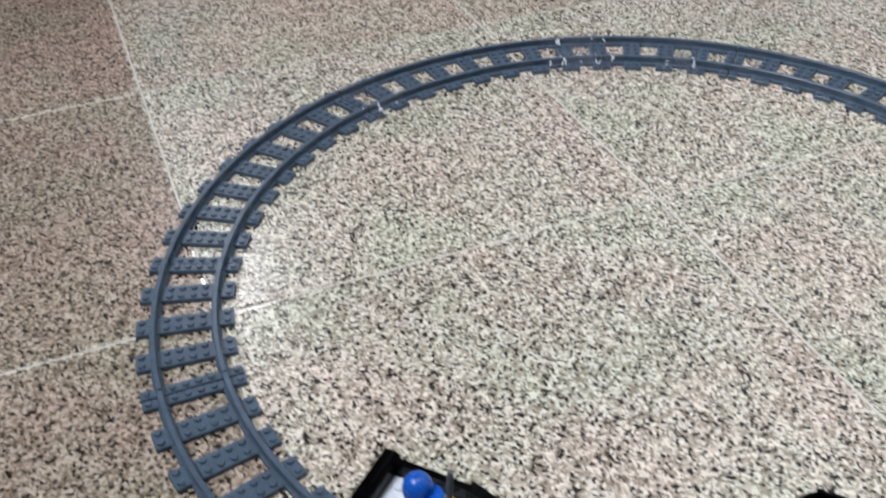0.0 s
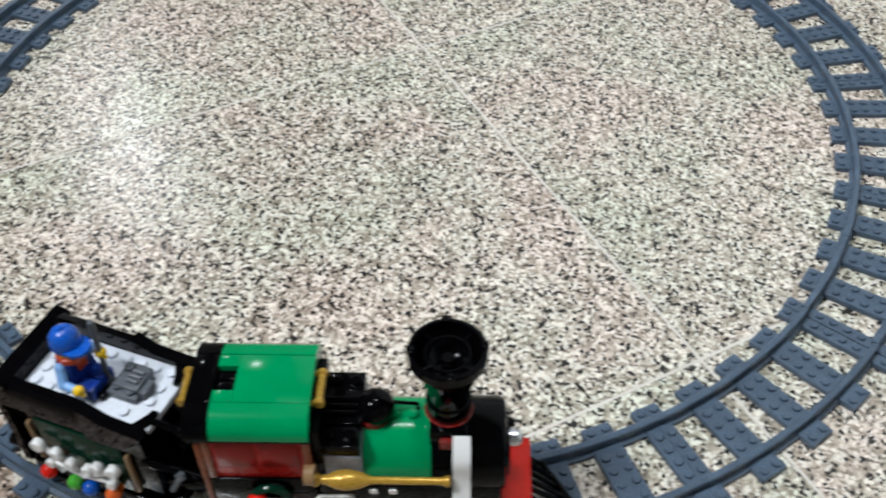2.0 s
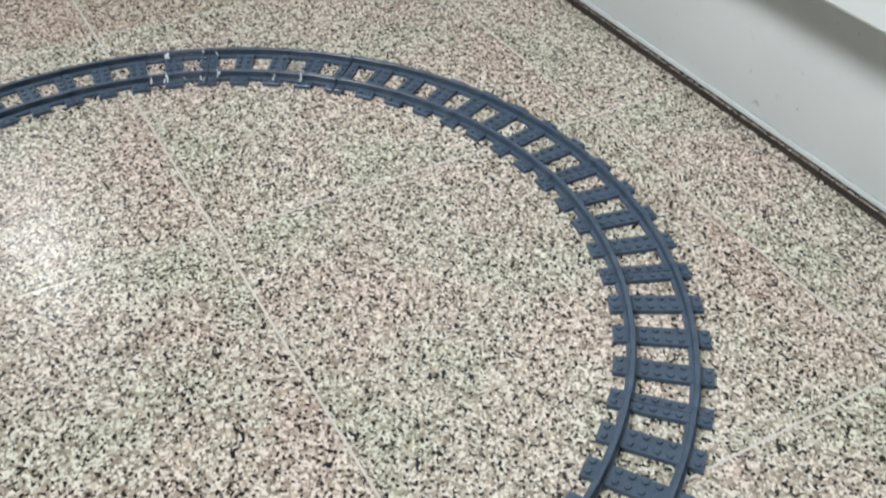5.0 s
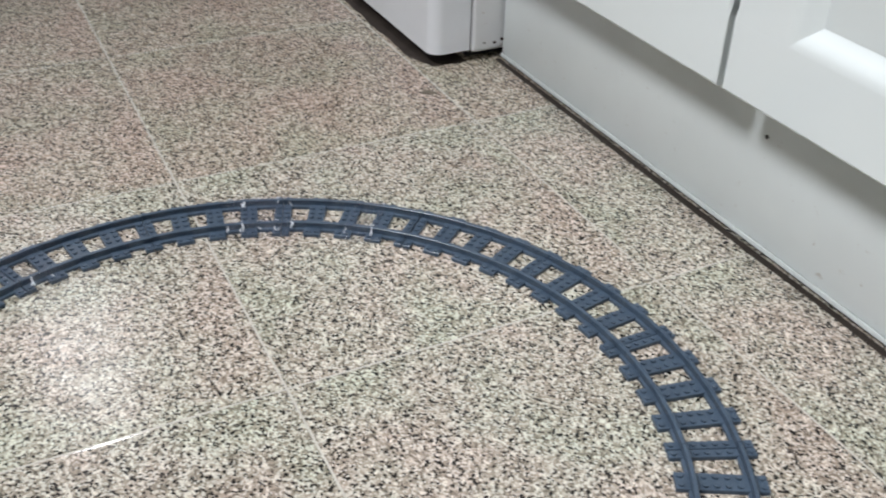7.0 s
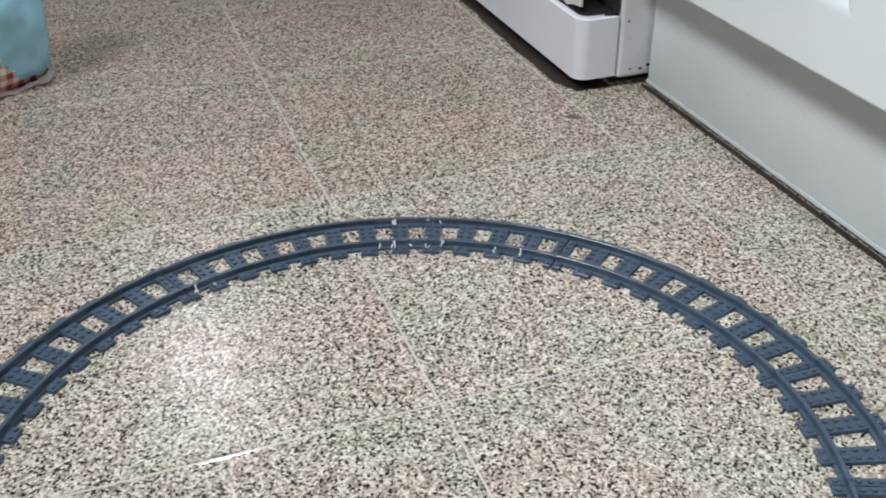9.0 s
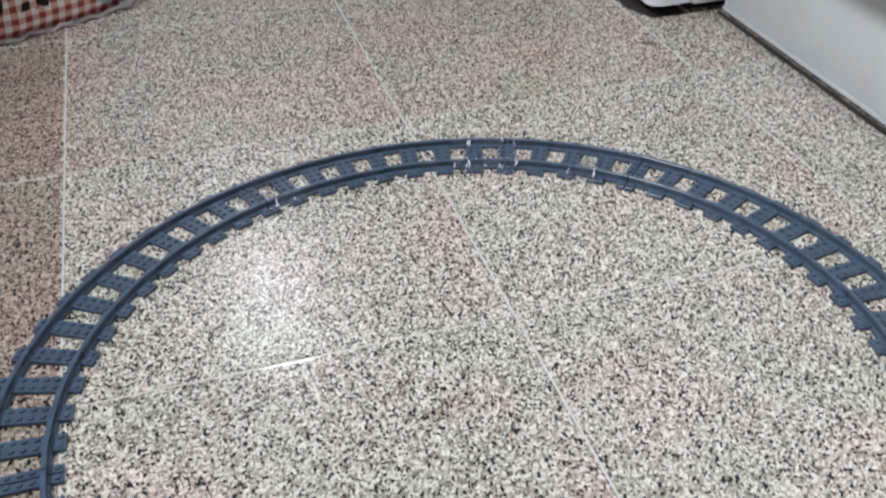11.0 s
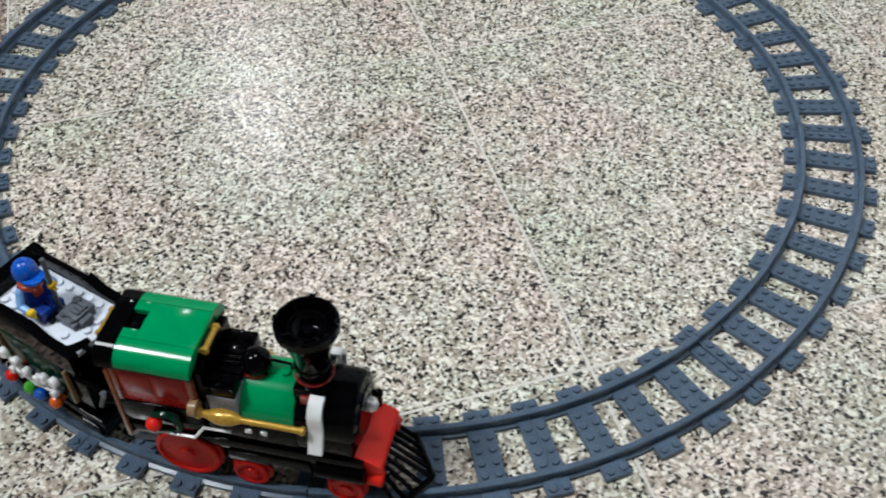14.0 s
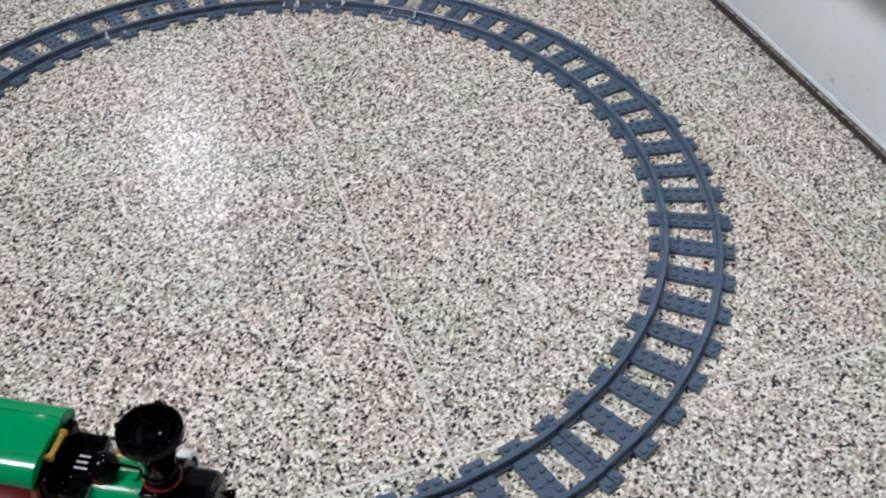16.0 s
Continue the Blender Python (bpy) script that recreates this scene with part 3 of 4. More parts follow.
        for a, b in zip(rows, rows[1:]):
            for k in range(3):
                bm.faces.new((a[k], b[k], b[k + 1], a[k + 1]))
        bmesh.ops.solidify(bm, geom=bm.faces[:], thickness=0.0006)
        part("print_bar", bm, INK, bag, "plain black printed bar")


snack_bag()

# ---- toy railway ----
RADIUS, PITCH, JOINT = 0.320, 360 / 64, 1.01
RAIL_TOP = 0.0096


def arc_bar(bm, r, profile, a0, a1, steps):
    """A bar of the given (offset, height) profile along an arc round the origin."""
    rings = []
    for k in range(steps + 1):
        a = radians(a0 + (a1 - a0) * k / steps)
        rings.append([bm.verts.new(((r + o) * math.cos(a), (r + o) * math.sin(a), z)) for o, z in profile])
    n = len(profile)
    for p, q in zip(rings, rings[1:]):
        for k in range(n):
            bm.faces.new((p[k], p[(k + 1) % n], q[(k + 1) % n], q[k]))
    bm.faces.new(rings[0][::-1])
    bm.faces.new(rings[-1])
    bmesh.ops.recalc_face_normals(bm, faces=bm.faces)
    return bm


RAIL = [(-0.0034, 0.0), (0.0034, 0.0), (0.0034, 0.0026), (0.0013, 0.0034), (0.0012, 0.0072), (0.0018, 0.0079), (0.0018, RAIL_TOP - 0.0005), (0.0013, RAIL_TOP),
        (-0.0013, RAIL_TOP), (-0.0018, RAIL_TOP - 0.0005), (-0.0018, 0.0079), (-0.0012, 0.0072), (-0.0013, 0.0034), (-0.0034, 0.0026)]


def sleeper_mesh(x0, x1):
    """A studded sleeper, from x0 to x1 along the track, 8 studs across it."""
    bm = bmesh.new()
    box(bm, -0.0318, 0.0318, x0, x1, 0.0, 0.0038, 0.0004, seg=1)
    for y in (-0.0280, -0.0120, -0.0040, 0.0040, 0.0120, 0.0280):
        for x in (-0.004, 0.004):
            if x0 < x < x1:
                lathe(bm, [(0.0023, 0.0037), (0.0023, 0.0051), (0.0020, 0.0054)], (y, x, 0), "Z", 8)
    return mesh_of("sleeper", bm, TRACK)


FULL, HEAD, TAIL = sleeper_mesh(-0.0078, 0.0078), sleeper_mesh(0.0003, 0.0078), sleeper_mesh(-0.0078, -0.0003)


def track_curve():
    piece = thing("track_curve", pose(0, 0, 0), "dark bluish-grey plastic toy track curve with studded sleepers", "toy track", "curves of the track circle")
    for r in (RADIUS - 0.020, RADIUS + 0.020):
        part("rail", arc_bar(bmesh.new(), r, RAIL, 0.04, 22.46, 14), TRACK, piece)
    for k, me in enumerate((HEAD, FULL, FULL, FULL, TAIL)):
        ob = new("sleeper", me)
        ob.parent = piece
        a = radians(k * PITCH)
        ob.matrix_basis = Matrix.Translation((RADIUS * math.cos(a), RADIUS * math.sin(a), 0)) @ Matrix.Rotation(a, 4, "Z")
    return piece


first = track_curve()
first.matrix_basis = pose(0, 0, 0, 0, 0, JOINT)
settle = random.Random(3)
for k in range(1, 16):
    copy_thing(first, pose(settle.uniform(-0.0004, 0.0004), settle.uniform(-0.0004, 0.0004), 0, 0, 0, JOINT + 22.5 * k + settle.uniform(-0.06, 0.06)))


def tape_strip(angle, width, seed, folds):
    """Clear sticky tape laid over the rails, with pale wrinkles as painted glints along its folds: (degrees, number).
    """
    rnd = random.Random(seed)
    a = radians(angle)
    tape = thing("sticky_tape", Matrix.Translation((RADIUS * math.cos(a), RADIUS * math.sin(a), 0)) @ Matrix.Rotation(a, 4, "Z"),
                 "creased clear sticky tape across the toy track", "tape", "tapes on the track")
    knots = [(-0.036, 0.0012), (-0.0325, 0.0044), (-0.0265, 0.0064), (-0.0222, 0.0100), (-0.0178, 0.0100), (-0.0135, 0.0066), (0.0, 0.0060),
             (0.0135, 0.0066), (0.0178, 0.0100), (0.0222, 0.0100), (0.0265, 0.0064), (0.0325, 0.0044), (0.036, 0.0012)]

    def height(y):
        for (p, h), (q, g) in zip(knots, knots[1:]):
            if p <= y <= q:
                return h + (g - h) * (y - p) / (q - p)
        return 0.0012

    bm = bmesh.new()
    cols = 8
    grid = [[bm.verts.new((y, -width / 2 + width * k / cols, z + rnd.uniform(0, 0.0004))) for k in range(cols + 1)] for y, z in knots]
    for p, q in zip(grid, grid[1:]):
        for k in range(cols):
            bm.faces.new((p[k], q[k], q[k + 1], p[k + 1]))
    bmesh.ops.solidify(bm, geom=bm.faces[:], thickness=0.0001)
    part("film", bm, TAPE, tape)
    # opaque pale rods: the film's glints are put into their colour
    for fold in [at for at, count in folds for k in range(count)]:
        y = rnd.choice((-0.0270, -0.0240, -0.0150, 0.0150, 0.0240, 0.0265)) + rnd.uniform(-0.0015, 0.0015)
        x = RADIUS * radians(fold - angle) + rnd.uniform(-0.0016, 0.0016)
        long, lean = rnd.uniform(0.0016, 0.0042), rnd.uniform(-0.0012, 0.0012)
        bm = bmesh.new()
        rod(bm, (y - long / 2, x - lean, height(y - long / 2) + 0.0002), (y + long / 2, x + lean, height(y + long / 2) + 0.0002), rnd.uniform(0.0004, 0.0007), 8)
        part("crease", bm, GLINT, tape, "tape wrinkle with a glint in its pale colour")


tape_strip(95.0, 0.062, 1, ((100.0, 6), (97.7, 12), (95.0, 4), (92.0, 7), (89.4, 6)))
tape_strip(77.0, 0.030, 3, ((75.0, 7), (79.0, 2)))
tape_strip(133.5, 0.044, 7, ((134.4, 6), (131.0, 2)))


def wheel(bm, r, w, at, mat=0):
    """A flanged toy wheel with a raised hub, its axle along y; w may be negative to face the other side."""
    s = 1 if w > 0 else -1
    w = abs(w)
    prof = [(0.0, 0), (r + 0.0012, 0), (r + 0.0012, 0.0012), (r, 0.0018), (r, w - 0.0006), (r - 0.0006, w), (r - 0.0022, w), (r - 0.0030, w - 0.0012),
            (0.0040, w - 0.0012), (0.0036, w + 0.0003), (0.0, w + 0.0003)]
    if s < 0:
        prof = [(a, -h) for a, h in prof][::-1]
    return lathe(bm, prof, at, "Y", 28, mat)


def ahead(name, bm, material, parent, label=""):
    """A part of the locomotive before the cab, set close up to it."""
    return part(name, bm, material, parent, label, pose(-0.0036, 0, 0))


def locomotive():
    base = pose(-0.0608, -0.3141, 0, 0, 0, -4.9)
    loco = thing("toy_locomotive", base, "green, black and red brick-built toy steam locomotive on the track", "toy train")
    # chassis and running boards
    bm = bmesh.new()
    box(bm, -0.030, 0.106, -0.014, 0.014, 0.018, 0.038, 0.0005)
    box(bm, -0.024, 0.102, -0.021, 0.021, 0.038, 0.0455, 0.0005)
    studs(bm, 0.030, 0.062, 0.0128, 0.0208, 0.0455)
    studs(bm, 0.030, 0.062, -0.0208, -0.0128, 0.0455)
    part("chassis", bm, BLACK, loco)
    bm = bmesh.new()
    for s in (1, -1):
        part("brake_beam", box(bmesh.new(), 0.030, 0.074, s * 0.0185 - 0.0035, s * 0.0185 + 0.0035, 0.030, 0.0379, 0.0005), BLACK, loco)
        part("cylinder_block", cyl(bmesh.new(), 0.0048, -0.013, 0.013, (0.090, s * 0.0200, 0.034), "X", 16), BLACK, loco)
    # boiler
    bm = bmesh.new()
    cyl(bm, 0.0190, 0.044, 0.072, (0, 0, 0.064), "X", 40)
    studs(bm, 0.052, 0.068, -0.004, 0.004, 0.0828)
    ahead("boiler", bm, GREEN, loco, "green rounded boiler")
    bm = bmesh.new()
    cyl(bm, 0.0188, 0.0285, 0.0438, (0, 0, 0.064), "X", 40)
    box(bm, 0.0285, 0.0438, -0.0192, 0.0192, 0.0606, 0.0800, 0.0006)
    ahead("boiler_band", bm, LIGHTGREY, loco, "light grey boiler section")
    ahead("boiler_base", box(bmesh.new(), 0.0284, 0.0721, -0.0196, 0.0196, 0.0456, 0.0604, 0.0004), BLACK, loco)
    for s in (1, -1):
        for x in (0.046, 0.054):
            ahead("pin", box(bmesh.new(), x, x + 0.0034, s * 0.0204 - 0.0008, s * 0.0204 + 0.0008, 0.0560, 0.0590, 0.0003), CHROME, loco, "small silver pin")
    for s in (1, -1):
        bm = bmesh.new()
        box(bm, 0.0275, 0.0435, s * 0.0140 - 0.0049, s * 0.0140 + 0.0049, 0.0802, 0.0868, 0.0003)
        studs(bm, 0.0275, 0.0435, s * 0.0138 - 0.004, s * 0.0138 + 0.004, 0.0868)
        ahead("top_plate", bm, BLACK, loco)
    bm = bmesh.new()
    box(bm, 0.0275, 0.0435, -0.0084, 0.0084, 0.081, 0.0875, 0.0003)
    for y in (-0.0035, 0.0, 0.0035):
        rod(bm, (0.028, y, 0.0885), (0.042, y, 0.0885), 0.0011, 8)
    ahead("pipe_tray", bm, BLACK, loco)
    bm = bmesh.new()
    cyl(bm, 0.0062, 0.0815, 0.0860, (0.049, 0, 0), "Z", 20)
    ball(bm, 0.0080, (0.049, 0, 0.0885), squash=0.9)
    ahead("steam_dome", bm, BLACK, loco)
    ahead("dome_ring", cyl(bmesh.new(), 0.0070, 0.0812, 0.0846, (0.048, 0, 0), "Z", 20), DARKRED, loco, "dark red ring below the dome")
    bm = bmesh.new()
    rod(bm, (0.050, 0.003, 0.088), (0.066, 0.003, 0.0865), 0.0008, 8)
    rod(bm, (0.066, 0.003, 0.0865), (0.066, 0.003, 0.083), 0.0008, 8)
    ahead("pipe", bm, BLACK, loco)
    # smokebox
    bm = bmesh.new()
    lathe(bm, [(0.0196, 0.0722), (0.0200, 0.0726), (0.0200, 0.1000), (0.0186, 0.1024), (0.0140, 0.1034), (0.0136, 0.1042), (0.0, 0.1042)], (0, 0, 0.064), "X", 40)
    box(bm, 0.0722, 0.1005, -0.0195, 0.0195, 0.046, 0.060, 0.0005)
    ahead("smokebox", bm, BLACK, loco)
    bm = bmesh.new()
    cyl(bm, 0.0042, 0.1040, 0.1080, (0, 0, 0.068), "X", 20)
    lathe(bm, [(0.0036, 0.1078), (0.0030, 0.1090), (0.0016, 0.1097), (0, 0.1099)], (0, 0, 0.068), "X", 20)
    ahead("headlamp", bm, CHROME, loco, "silver round headlamp")
    # funnel
    bm = bmesh.new()
    cyl(bm, 0.0100, 0.0876, 0.0886, (0.079, 0, 0), "Z", 24)
    for s in (1, -1):
        box(bm, 0.0755, 0.0825, s * 0.0133 - 0.0012, s * 0.0133 + 0.0012, 0.0790, 0.0845, 0.0004)
    ahead("funnel_ring", bm, DARKRED, loco, "dark red ring below the funnel")
    bm = bmesh.new()
    box(bm, 0.0712, 0.0868, -0.0120, 0.0120, 0.0770, 0.0875, 0.0008)
    lathe(bm, [(0.0090, 0.0886), (0.0094, 0.0892), (0.0094, 0.0960), (0.0086, 0.0967), (0.0086, 0.0995), (0.0098, 0.1060), (0.0138, 0.1172), (0.0152, 0.1203), (0.0158, 0.1211),
               (0.0158, 0.1252), (0.0152, 0.1260), (0.0137, 0.1260), (0.0131, 0.1242), (0.0116, 0.1188), (0.0070, 0.1143), (0.0052, 0.1138), (0.0, 0.1138)], (0.079, 0, 0), "Z", 36)
    funnel = ahead("funnel", bm, BLACK, loco, "black flared funnel")
    bm = bmesh.new()
    torus(bm, (0.079, 0, 0.1222), 0.0088, 0.0009, "Z", 36, 6)
    for k in range(4):
        a = math.pi / 4 + math.pi / 2 * k
        rod(bm, (0.079 + 0.0088 * math.cos(a), 0.0088 * math.sin(a), 0.1222), (0.079 + 0.0144 * math.cos(a), 0.0144 * math.sin(a), 0.1242), 0.0008, 6)
        b = math.pi / 2 * k + 0.1
        box(bm, 0.079 + 0.0145 * math.cos(b) - 0.0016, 0.079 + 0.0145 * math.cos(b) + 0.0016, 0.0145 * math.sin(b) - 0.0016, 0.0145 * math.sin(b) + 0.0016, 0.1256, 0.1271, 0.0004)
    cyl(bm, 0.0028, 0.1135, 0.1206, (0.079, 0, 0), "Z", 14)
    part("spark_guard", bm, BLACK, funnel)
    # white side bands
    for s in (1, -1):
        bm = bmesh.new()
        outer = [(0.0130, 0.0870), (0.0175, 0.0860), (0.0212, 0.0825), (0.0228, 0.0775), (0.0222, 0.0730), (0.0228, 0.0690), (0.0252, 0.0635), (0.0276, 0.0575)]
        inner = [(0.0252, 0.0575), (0.0226, 0.0630), (0.0204, 0.0690), (0.0200, 0.0730), (0.0204, 0.0770), (0.0190, 0.0810), (0.0165, 0.0835), (0.0130, 0.0845)]
        prism(bm, [(s * y, z) for y, z in outer + inner], 0.0808, 0.0880)
        ahead("side_band", bm, WHITE, loco, "white curved side band")
    # golden side pipes
    for s in (1, -1):
        bm = bmesh.new()
        prof = [(0.0016, 0.0), (0.0030, 0.0004), (0.0030, 0.0022), (0.0018, 0.0032), (0.0022, 0.0060), (0.0038, 0.0095), (0.0044, 0.0140), (0.0036, 0.0190), (0.0022, 0.0225), (0.0016, 0.0240),
                (0.0016, 0.0530), (0.0024, 0.0540), (0.0024, 0.0555), (0.0012, 0.0560)]
        lathe(bm, prof, (0.0240, s * 0.0243, 0.06575 - s * 0.00575), "X", 18)
        ahead("side_pipe", bm, GOLD, loco, "pearl gold side pipe with a bulge")
        bm = bmesh.new()
        cyl(bm, 0.0046, -0.0022, 0.0022, (0.0232, s * 0.0238, 0.0745), "X", 16)
        ahead("lantern", bm, TAN, loco, "tan round lantern")
        bm = bmesh.new()
        rod(bm, (0.0, s * 0.0262, 0.0515), (0.020, s * 0.0262, 0.0515), 0.0009, 8)
        rod(bm, (0.020, s * 0.0262, 0.0515), (0.026, s * 0.0250, 0.0600), 0.0009, 8)
        rod(bm, (0.026, s * 0.0250, 0.0600), (0.040, s * 0.0247, 0.0600), 0.0008, 8)
        ahead("handrail", bm, WHITE, loco, "thin white handrail")
    # cab
    for s in (1, -1):
        bm = bmesh.new()
        box(bm, -0.0225, 0.0207, s * 0.0206 - 0.0016, s * 0.0206 + 0.0016, 0.0521, 0.0680, 0.0004)
        part("cab_side", bm, BLACK, loco, "black lower cab side")
        bm = bmesh.new()
        box(bm, -0.0195, 0.0176, s * 0.0204 - 0.0010, s * 0.0204 + 0.0010, 0.0681, 0.0950, 0.0003)
        window = part("cab_window", bm, CABRED, loco, "deep red cab window frame")
        for x in (-0.0172, 0.0002):
            pane = box(bmesh.new(), x, x + 0.0155, s * 0.0214 - 0.0003, s * 0.0214 + 0.0004, 0.0760, 0.0925, 0.0002)
            part("pane", pane, SMOKED, window, "dark glossy window pane")
        for x in (-0.0225, 0.0177):
            part("cab_post", box(bmesh.new(), x, x + 0.0030, s * 0.0206 - 0.0016, s * 0.0206 + 0.0016, 0.0681, 0.0945, 0.0004), BROWN, loco, "reddish-brown cab post")
        bm = bmesh.new()
        torus(bm, (0.002, s * 0.0250, 0.0580), 0.0072, 0.0019, "Y", 28)
        wreath = part("wreath", bm, DARKGREEN, loco, "dark green wreath")
        bm = bmesh.new()
        ball(bm, 0.0042, (-0.0035, s * 0.0272, 0.0590))
        part("berry", bm, RED, wreath, "shiny red berry")
        bm = bmesh.new()
        box(bm, -0.0252, -0.0228, s * 0.0216 - 0.0010, s * 0.0216 + 0.0010, 0.036, 0.0915, 0.0005)
        part("corner_post", bm, BROWN, loco, "reddish-brown corner post")
    bm = bmesh.new()
    box(bm, 0.0208, 0.0246, -0.0188, 0.0188, 0.046, 0.0960, 0.0004)
    box(bm, -0.0240, 0.0208, -0.0186, 0.0186, 0.046, 0.0520, 0.0004)
    box(bm, 0.006, 0.0208, -0.0150, 0.0150, 0.052, 0.074, 0.0006)
    part("cab_interior", bm, BLACK, loco)
    bm = bmesh.new()
    for y, z in ((-0.006, 0.079), (0.008, 0.069), (0.0005, 0.064)):
        cyl(bm, 0.0034, -0.0262, -0.0235, (0.028, y, z), "X", 14)
        rod(bm, (0.0, y, z), (0.008, y, z), 0.0012, 8)
    box(bm, -0.026, -0.020, 0.002, 0.010, 0.0525, 0.0580, 0.0005)
    part("valve", bm, CHROME, loco, "silver valves inside the cab")
    # roof
    arch = [(-0.0236, 0.0962), (-0.0236, 0.0978), (-0.0224, 0.1010), (-0.0196, 0.1037), (-0.0158, 0.1054), (-0.0122, 0.1061)]
    for s in (1, -1):
        bm = bmesh.new()
        prism(bm, [(s * y, z) for y, z in arch] + [(s * -0.0122, 0.1000), (s * -0.0205, 0.0962)], -0.0177, 0.0214)
        part("roof_slope", bm, GREEN, loco, "green curved roof slope")
        bm = bmesh.new()
        prism(bm, [(s * y, z + 0.0002) for y, z in arch] + [(s * -0.0122, 0.1000), (s * -0.0205, 0.0962)], -0.0280, -0.0179)
        prism(bm, [(s * -0.0229, 0.0940), (s * -0.0229, 0.0960), (s * -0.0122, 0.0998), (s * -0.0122, 0.0967)], -0.0278, 0.0215)
        part("roof_edge", bm, BLACK, loco, "black roof edge")
    bm = bmesh.new()
    box(bm, -0.0095, 0.0214, -0.0119, 0.0119, 0.1005, 0.1061, 0.0001)
    for s in (1, -1):
        box(bm, -0.0177, -0.0096, s * 0.0090 - 0.0029, s * 0.0090 + 0.0029, 0.1005, 0.1061, 0.0001)
    part("roof_centre", bm, GREEN, loco, "green flat roof centre")
    bm = bmesh.new()
    box(bm, -0.0278, -0.0097, -0.0060, 0.0060, 0.1000, 0.1030, 0.0003)
    box(bm, -0.0280, -0.0179, -0.0120, 0.0120, 0.1010, 0.1063, 0.0003)
    for y in (-0.0030, 0.0030):
        box(bm, -0.0172, -0.0104, y - 0.0022, y + 0.0022, 0.1030, 0.1042, 0.0003)
    part("roof_vent", bm, BLACK, loco, "black roof vent")
    for x in (0.0242, -0.0304):
        bm = bmesh.new()
        rod(bm, (x, -0.0085, 0.1015), (x, 0.0065, 0.1015), 0.0016, 12)
        for y in (-0.0085, 0.0065):
            cyl(bm, 0.0023, -0.0012, 0.0012, (x, y, 0.1015), "Y", 12)
            rod(bm, (x, y, 0.1015), (x - math.copysign(0.004, x), y, 0.1010), 0.0012, 8)
        part("roof_handle", bm, GOLD, loco, "gold grab handle")
    # running gear
    for s in (1, -1):
        bm = bmesh.new()
        wheel(bm, 0.0178, s * 0.0048, (0.006, s * 0.0178, 0.0096 + 0.0178))
        part("driving_wheel", bm, WHEELRED, loco, "large deep red driving wheel")
        for x in (0.040, 0.092):
            bm = bmesh.new()
            wheel(bm, 0.0098, s * 0.0046, (x, s * 0.0178, 0.0096 + 0.0098))
            part("small_wheel", bm, WHEELRED, loco, "small red wheel")
    # front end
    bm = bmesh.new()
    prism(bm, [(0.1006, 0.0465), (0.1012, 0.0476), (0.1140, 0.0412), (0.1147, 0.0398), (0.1147, 0.0345), (0.1006, 0.0345)], -0.0182, 0.0182, "Y")
    ahead("buffer_beam", bm, RED, loco, "bright red sloping buffer beam")
    for s in (1, -1):
        ahead("buffer", cyl(bmesh.new(), 0.0045, 0.1070, 0.1150, (0, s * 0.0170, 0.0295), "X", 16), RED, loco, "red round buffer")
    guard = ahead("cowcatcher", box(bmesh.new(), 0.1000, 0.1110, -0.0175, 0.0175, 0.0240, 0.0338, 0.0006), BLACK, loco, "black slatted cowcatcher")
    for k in range(9):
        y = -0.022 + 0.0055 * k
        tip = 0.1345 - abs(y) * 0.55
        part("slat", rod(bmesh.new(), (0.1100, y * 0.75, 0.0330), (tip, y, 0.0125), 0.0014, 8), BLACK, guard)
    for s in (1, -1):
        part("bar", rod(bmesh.new(), (0.1215, s * 0.0245, 0.0118), (0.1365, 0.0, 0.0118), 0.0018, 8), BLACK, guard)
    bm = bmesh.new()
    rod(bm, (0.1050, 0.0165, 0.0430), (0.1050, 0.0165, 0.0545), 0.0014, 8)
    ball(bm, 0.0026, (0.1050, 0.0165, 0.0555))
    ahead("marker_lamp", bm, BLACK, loco)
    bm = bmesh.new()
    box(bm, -0.052, -0.030, -0.0050, 0.0050, 0.030, 0.0365, 0.0010)
    cyl(bm, 0.0052, 0.0270, 0.0390, (-0.050, 0, 0), "Z", 16)
    rod(bm, (-0.030, 0.012, 0.050), (-0.056, 0.009, 0.060), 0.0018, 8)
    rod(bm, (-0.030, -0.012, 0.050), (-0.056, -0.009, 0.060), 0.0018, 8)
    part("drawbar", bm, BLACK, loco)


locomotive()

TENDER = pose(-0.1347, -0.2864, 0, 0, 0, -24.8)
DECK = 0.0770


